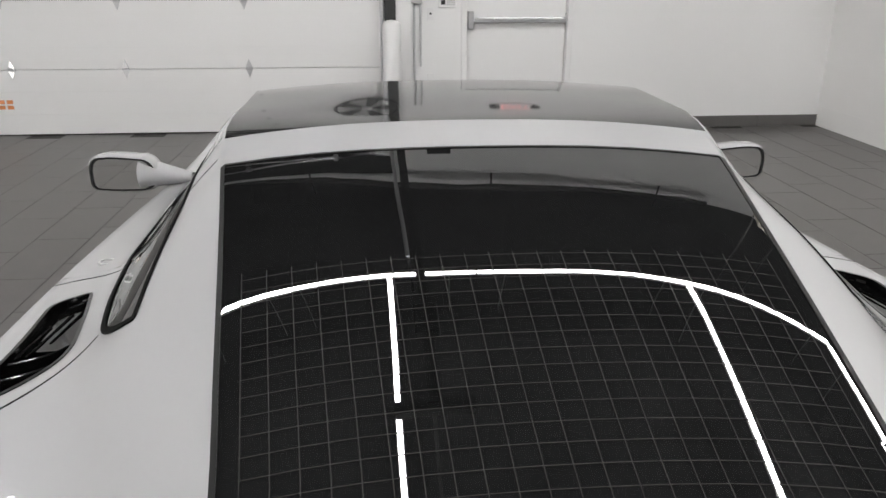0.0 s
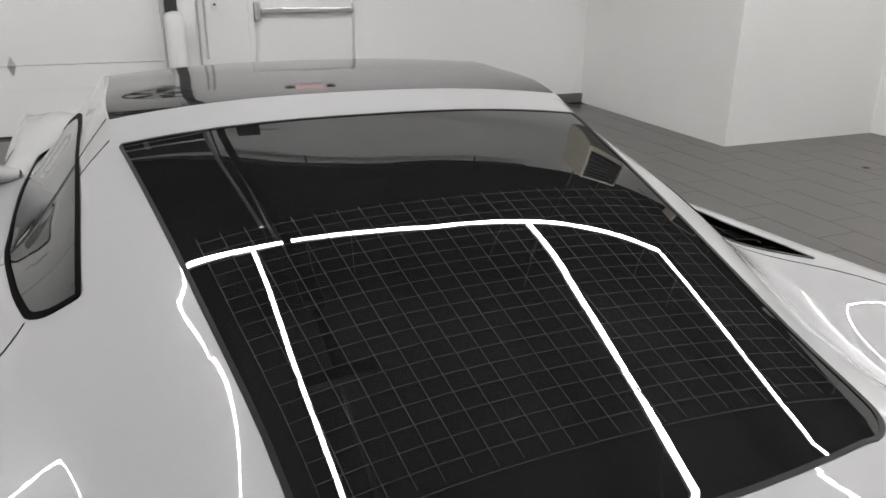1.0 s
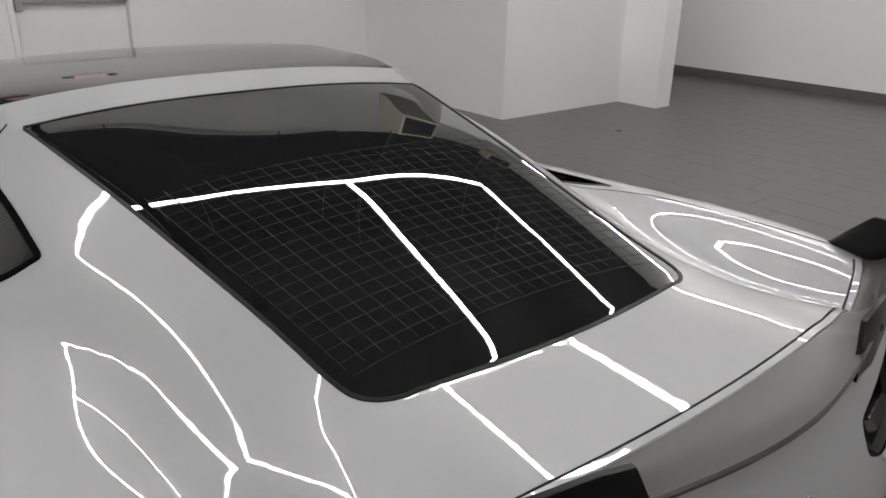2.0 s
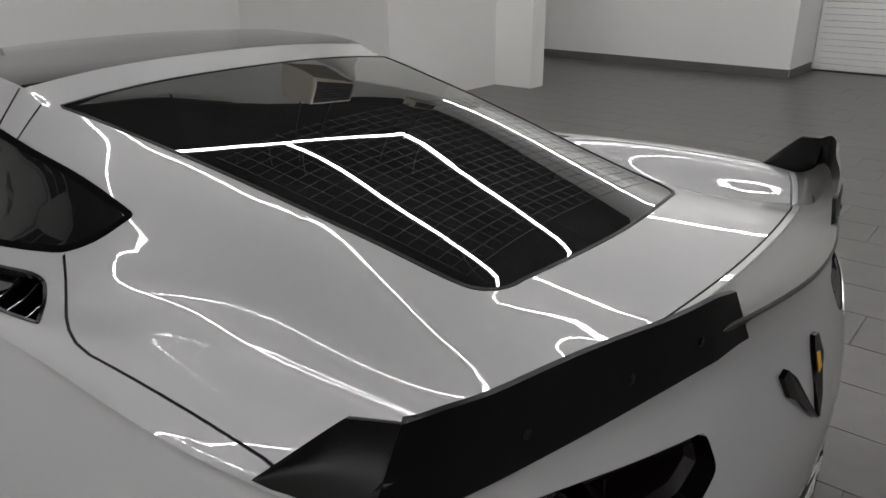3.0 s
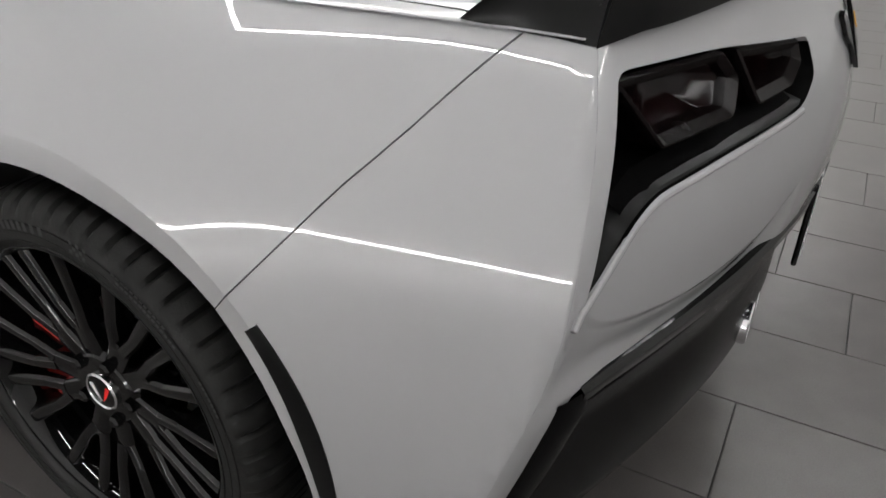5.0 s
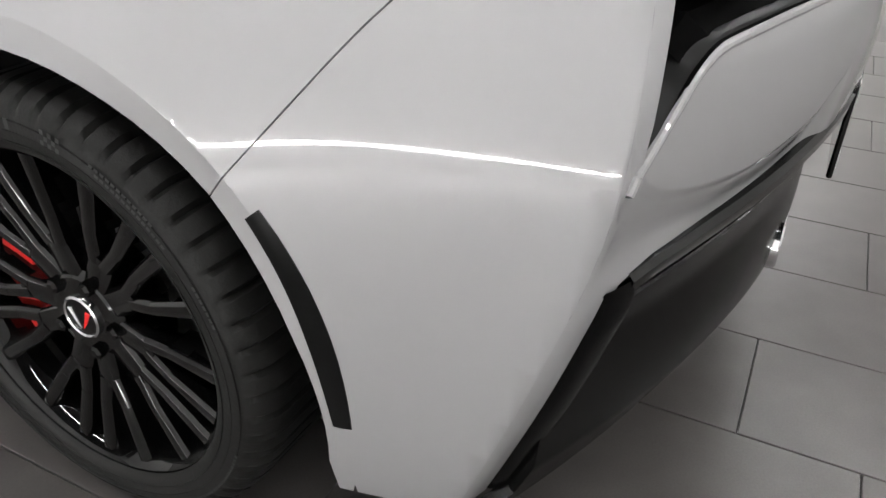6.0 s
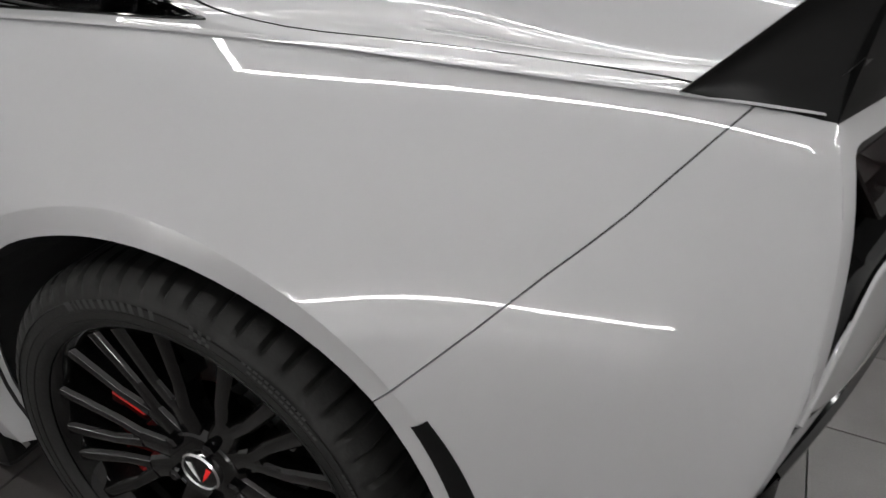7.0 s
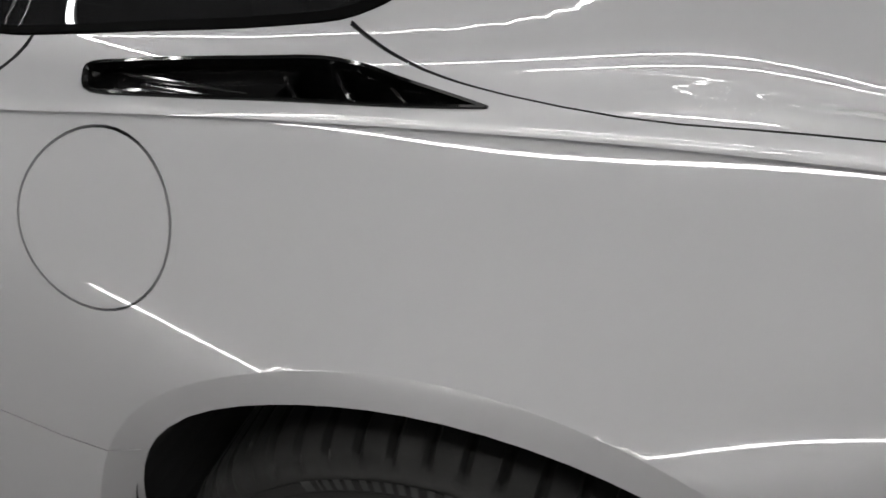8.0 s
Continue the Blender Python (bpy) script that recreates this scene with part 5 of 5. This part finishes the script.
def make_wheel(side, cy, cz, radius, wide, mid, rim_r, turn):
    """Tyre, black forged rim with ten forked spokes, disc and caliper. x in the car's frame; side is -1 on the driver's side."""
    face = mid + wide / 2
    R = lambda x, r, a: (side * x, cy + r * math.cos(a), cz + r * math.sin(a))
    # rim: barrel and lip
    bm = spin([(side * (mid - wide / 2 + .02), rim_r), (side * (face - .045), rim_r - .010), (side * (face - .020), rim_r + .003), (side * (face - .013), rim_r + .008), (side * (face - .012), rim_r + .002),
               (side * (face - .022), rim_r - .007), (side * (face - .06), rim_r - .018), (side * (mid - wide / 2 + .02), rim_r - .018)], "X", 80, centre=(0, cy, cz), closed=True)
    wheel = part("wheel", bm, WHEEL_BLACK, car, "gloss black ten-spoke wheel with a low tyre", smooth=True)
    for k in range(10):
        bm = bmesh.new()
        a = turn + radians(36 * k + 5.5 * (k % 2))
        beam(bm, R(face - .040, .045, a), R(face - .034, .126, a), .044, .040, .034, side)
        for s in (-1, 1):
            beam(bm, R(face - .034, .112, a + s * .075), R(face - .029, .160, a + s * radians(8.3)), .024, .022, .034, side)
            beam(bm, R(face - .029, .157, a + s * radians(8.2)), R(face - .020, rim_r - .006, a + s * radians(9.0)), .022, .026, .048, side)
        bmesh.ops.recalc_face_normals(bm, faces=bm.faces)
        part("spoke", bm, WHEEL_BLACK, wheel, smooth=True)
    bm = spin([(side * (face - .10), .075), (side * (face - .045), .072), (side * (face - .036), .060), (side * (face - .034), .036)], "X", 40, centre=(0, cy, cz))
    part("hub", bm, WHEEL_BLACK, wheel, smooth=True)
    bm = spin([(side * (face - .040), .034), (side * (face - .029), .034), (side * (face - .027), .031), (side * (face - .029), .029), (side * (face - .040), .029)], "X", 40, centre=(0, cy, cz), closed=True)
    part("cap_ring", bm, CHROME, wheel, "chrome cap ring", smooth=True)
    part("cap", spin([(side * (face - .040), .029), (side * (face - .030), .029), (side * (face - .029), .02)], "X", 32, centre=(0, cy, cz)), GLOSS_BLACK, wheel)
    for s, m in ((-1, RED), (1, PALE)):
        pts = [(s * .002, -.018), (s * .014, .014), (s * .022, .012), (s * .012, -.006)]
        part("cap_mark", prism([(side * (face - .0285), cy + u, cz + v) for u, v in pts], (side * .0012, 0, 0)), m, wheel)
    for k in range(5):
        a = turn + 2 * math.pi * (k + .5) / 5
        x, y, z = R(0, .058, a)
        part("lug_nut", spin([(side * (face - .05), .012), (side * (face - .028), .011), (side * (face - .024), .007)], "X", 6, centre=(0, y, z)), GLOSS_BLACK, wheel)
    # tyre, with cut shoulders
    prof = [(-.5, rim_r + .004, 0), (-.5, rim_r + .03, 0), (-.49, radius - .03, 0), (-.44, radius - .006, 1), (-.36, radius, 1), (-.1, radius + .001, 0), (.1, radius + .001, 0), (.34, radius, 1), (.40, radius - .003, 1), (.445, radius - .010, 1), (.475, radius - .020, .6),
            (.492, radius - .031, 0), (.5, radius - .046, 0), (.497, rim_r + .020, 0), (.485, rim_r + .010, 0), (.468, rim_r + .004, 0)]
    n = 6 * 58
    bm = bmesh.new()
    rings = []
    for w, r, g in prof:
        row = []
        for i in range(n):
            a = 2 * math.pi * i / n
            rr = r - (.009 * g if i % 6 == 0 else 0)
            row.append(bm.verts.new((side * (mid + w * wide), cy + rr * math.cos(a), cz + rr * math.sin(a))))
        rings.append(row)
    for p, q in zip(rings, rings[1:]):
        for i in range(n):
            j = (i + 1) % n
            bm.faces.new((p[i], p[j], q[j], q[i]))
    bmesh.ops.recalc_face_normals(bm, faces=bm.faces)
    tyre = part("tyre", bm, RUBBER, wheel, "black low-profile tyre", smooth=True)
    # raised marks on the sidewall: bars, a chequer and a ring
    rm = radius - .038
    xf = side * (face + .0006)

    def patch(bm, a0, a1, r0, r1):
        vs = []
        m = max(1, int(abs(a1 - a0) / .03))
        for i in range(m + 1):
            a = a0 + (a1 - a0) * i / m
            vs.append((bm.verts.new((xf, cy + r0 * math.cos(a), cz + r0 * math.sin(a))), bm.verts.new((xf, cy + r1 * math.cos(a), cz + r1 * math.sin(a)))))
        for p, q in zip(vs, vs[1:]):
            bm.faces.new((p[0], p[1], q[1], q[0]))
    bm = bmesh.new()
    a = radians(62)
    for w in (.050, .012, .03, .03, .03, 0, .03, .03, .03, .03, .03, 0, .03, 0, .03):
        if w:
            patch(bm, a, a + w * .8, rm - .009, rm + .005)
        a += w + .012
    for i in range(5):
        for j in range(3):
            if (i + j) % 2 == 0:
                patch(bm, radians(102) + i * .02, radians(102) + i * .02 + .019, rm - .011 + j * .007, rm - .0045 + j * .007)
    for a0, a1, r in ((116, 134, .004), (118, 140, -.004), (150, 160, 0), (200, 240, .002), (300, 330, 0)):
        a = radians(a0)
        while a < radians(a1):
            patch(bm, a, a + .02, rm + r - .002, rm + r + .0025)
            a += .028
    bmesh.ops.recalc_face_normals(bm, faces=bm.faces)
    part("marking", bm, RUBBER_MARK, tyre, "raised unreadable sidewall marking", kind="stuff")
    bm = bmesh.new()
    for dr in (.002, -.012, -.026):
        spin([(side * (face - .001), rm + dr), (side * (face + .0007), rm + dr + .0006), (side * (face - .001), rm + dr + .0012)], "X", 120, centre=(0, cy, cz), bm=bm, closed=True)
    part("rib", bm, RUBBER, tyre)
    # brake
    bm = spin([(side * (face - .125), .11), (side * (face - .125), .190), (side * (face - .098), .190), (side * (face - .098), .11)], "X", 64, centre=(0, cy, cz), closed=True)
    part("brake_disc", bm, STEEL, wheel, "grey drilled brake disc", smooth=True)
    rows = []
    for i in range(13):
        a = radians(-34 + 62 * i / 12)
        k = min(1, min(i, 12 - i) / 2 + .5)
        rows.append([R(face - .14, .105, a), R(face - .14, .205, a), R(face - .085, .205, a), R(face - .056 - .015 * (1 - k), .185 * k + .18 * (1 - k), a), R(face - .056 - .015 * (1 - k), .125, a), R(face - .085, .105, a), R(face - .14, .105, a)])
    bm = strip(rows)
    for r in (rows[0], rows[-1]):
        bm.faces.new([bm.verts.new(p) for p in r[:-1]])
    bmesh.ops.remove_doubles(bm, verts=bm.verts, dist=1e-5)
    bmesh.ops.recalc_face_normals(bm, faces=bm.faces)
    part("caliper", bm, RED, wheel, "red brake caliper", smooth=True)
    return wheel


for side in (-1, 1):
    make_wheel(side, 0, .338, .338, .325, .795, .254, radians(5.5))
    make_wheel(side, 2.71, .327, .327, .275, .80, .241, radians(5))
# ---------------------------------------------------------------- floor tiles
TX, TY = .315, .612
shared = bpy.data.meshes.new("tile")
bm = box(-TX / 2 + .0015, TX / 2 - .0015, -TY / 2 + .0015, TY / 2 - .0015, -.0055, 0)
bmesh.ops.bevel(bm, geom=[e for e in bm.edges if all(v.co.z > -.001 for v in e.verts)], offset=.0012, segments=1, affect="EDGES")
bm.to_mesh(shared)
bm.free()
shared.materials.append(TILE)
rest_v, rest_f, near = [], [], []
for i in range(-17, 31):
    for j in range(-13, 13):
        x, y = TX * i + .1375, -1.272 + .204 * (i % 3) + TY * (j + .5)
        if not (W0 < x - .1 and x < W1 and S0 < y and y < N0):
            continue
        near.append((max(abs(x + .2), abs(y + .9) * .6), x, y))
near.sort()
for k, (_, x, y) in enumerate(near):
    if k < 300:
        t = new("floor_tile", shared)
        t.location = (x, y, 0)
        t.parent = floor
    else:
        a, b, n = TX / 2 - .0015, TY / 2 - .0015, len(rest_v)
        rest_v += [(x - a, y - b, 0), (x + a, y - b, 0), (x + a, y + b, 0), (x - a, y + b, 0), (x - a, y - b, -.0055), (x + a, y - b, -.0055), (x + a, y + b, -.0055), (x - a, y + b, -.0055)]
        rest_f += [(n, n + 1, n + 2, n + 3), (n, n + 4, n + 5, n + 1), (n + 1, n + 5, n + 6, n + 2), (n + 2, n + 6, n + 7, n + 3), (n + 3, n + 7, n + 4, n)]
me = bpy.data.meshes.new("far_floor_tiles")
me.from_pydata(rest_v, [], rest_f)
me.materials.append(TILE)
far = new("far_floor_tiles", me)
far.parent = floor
tagged(far, kind="stuff")
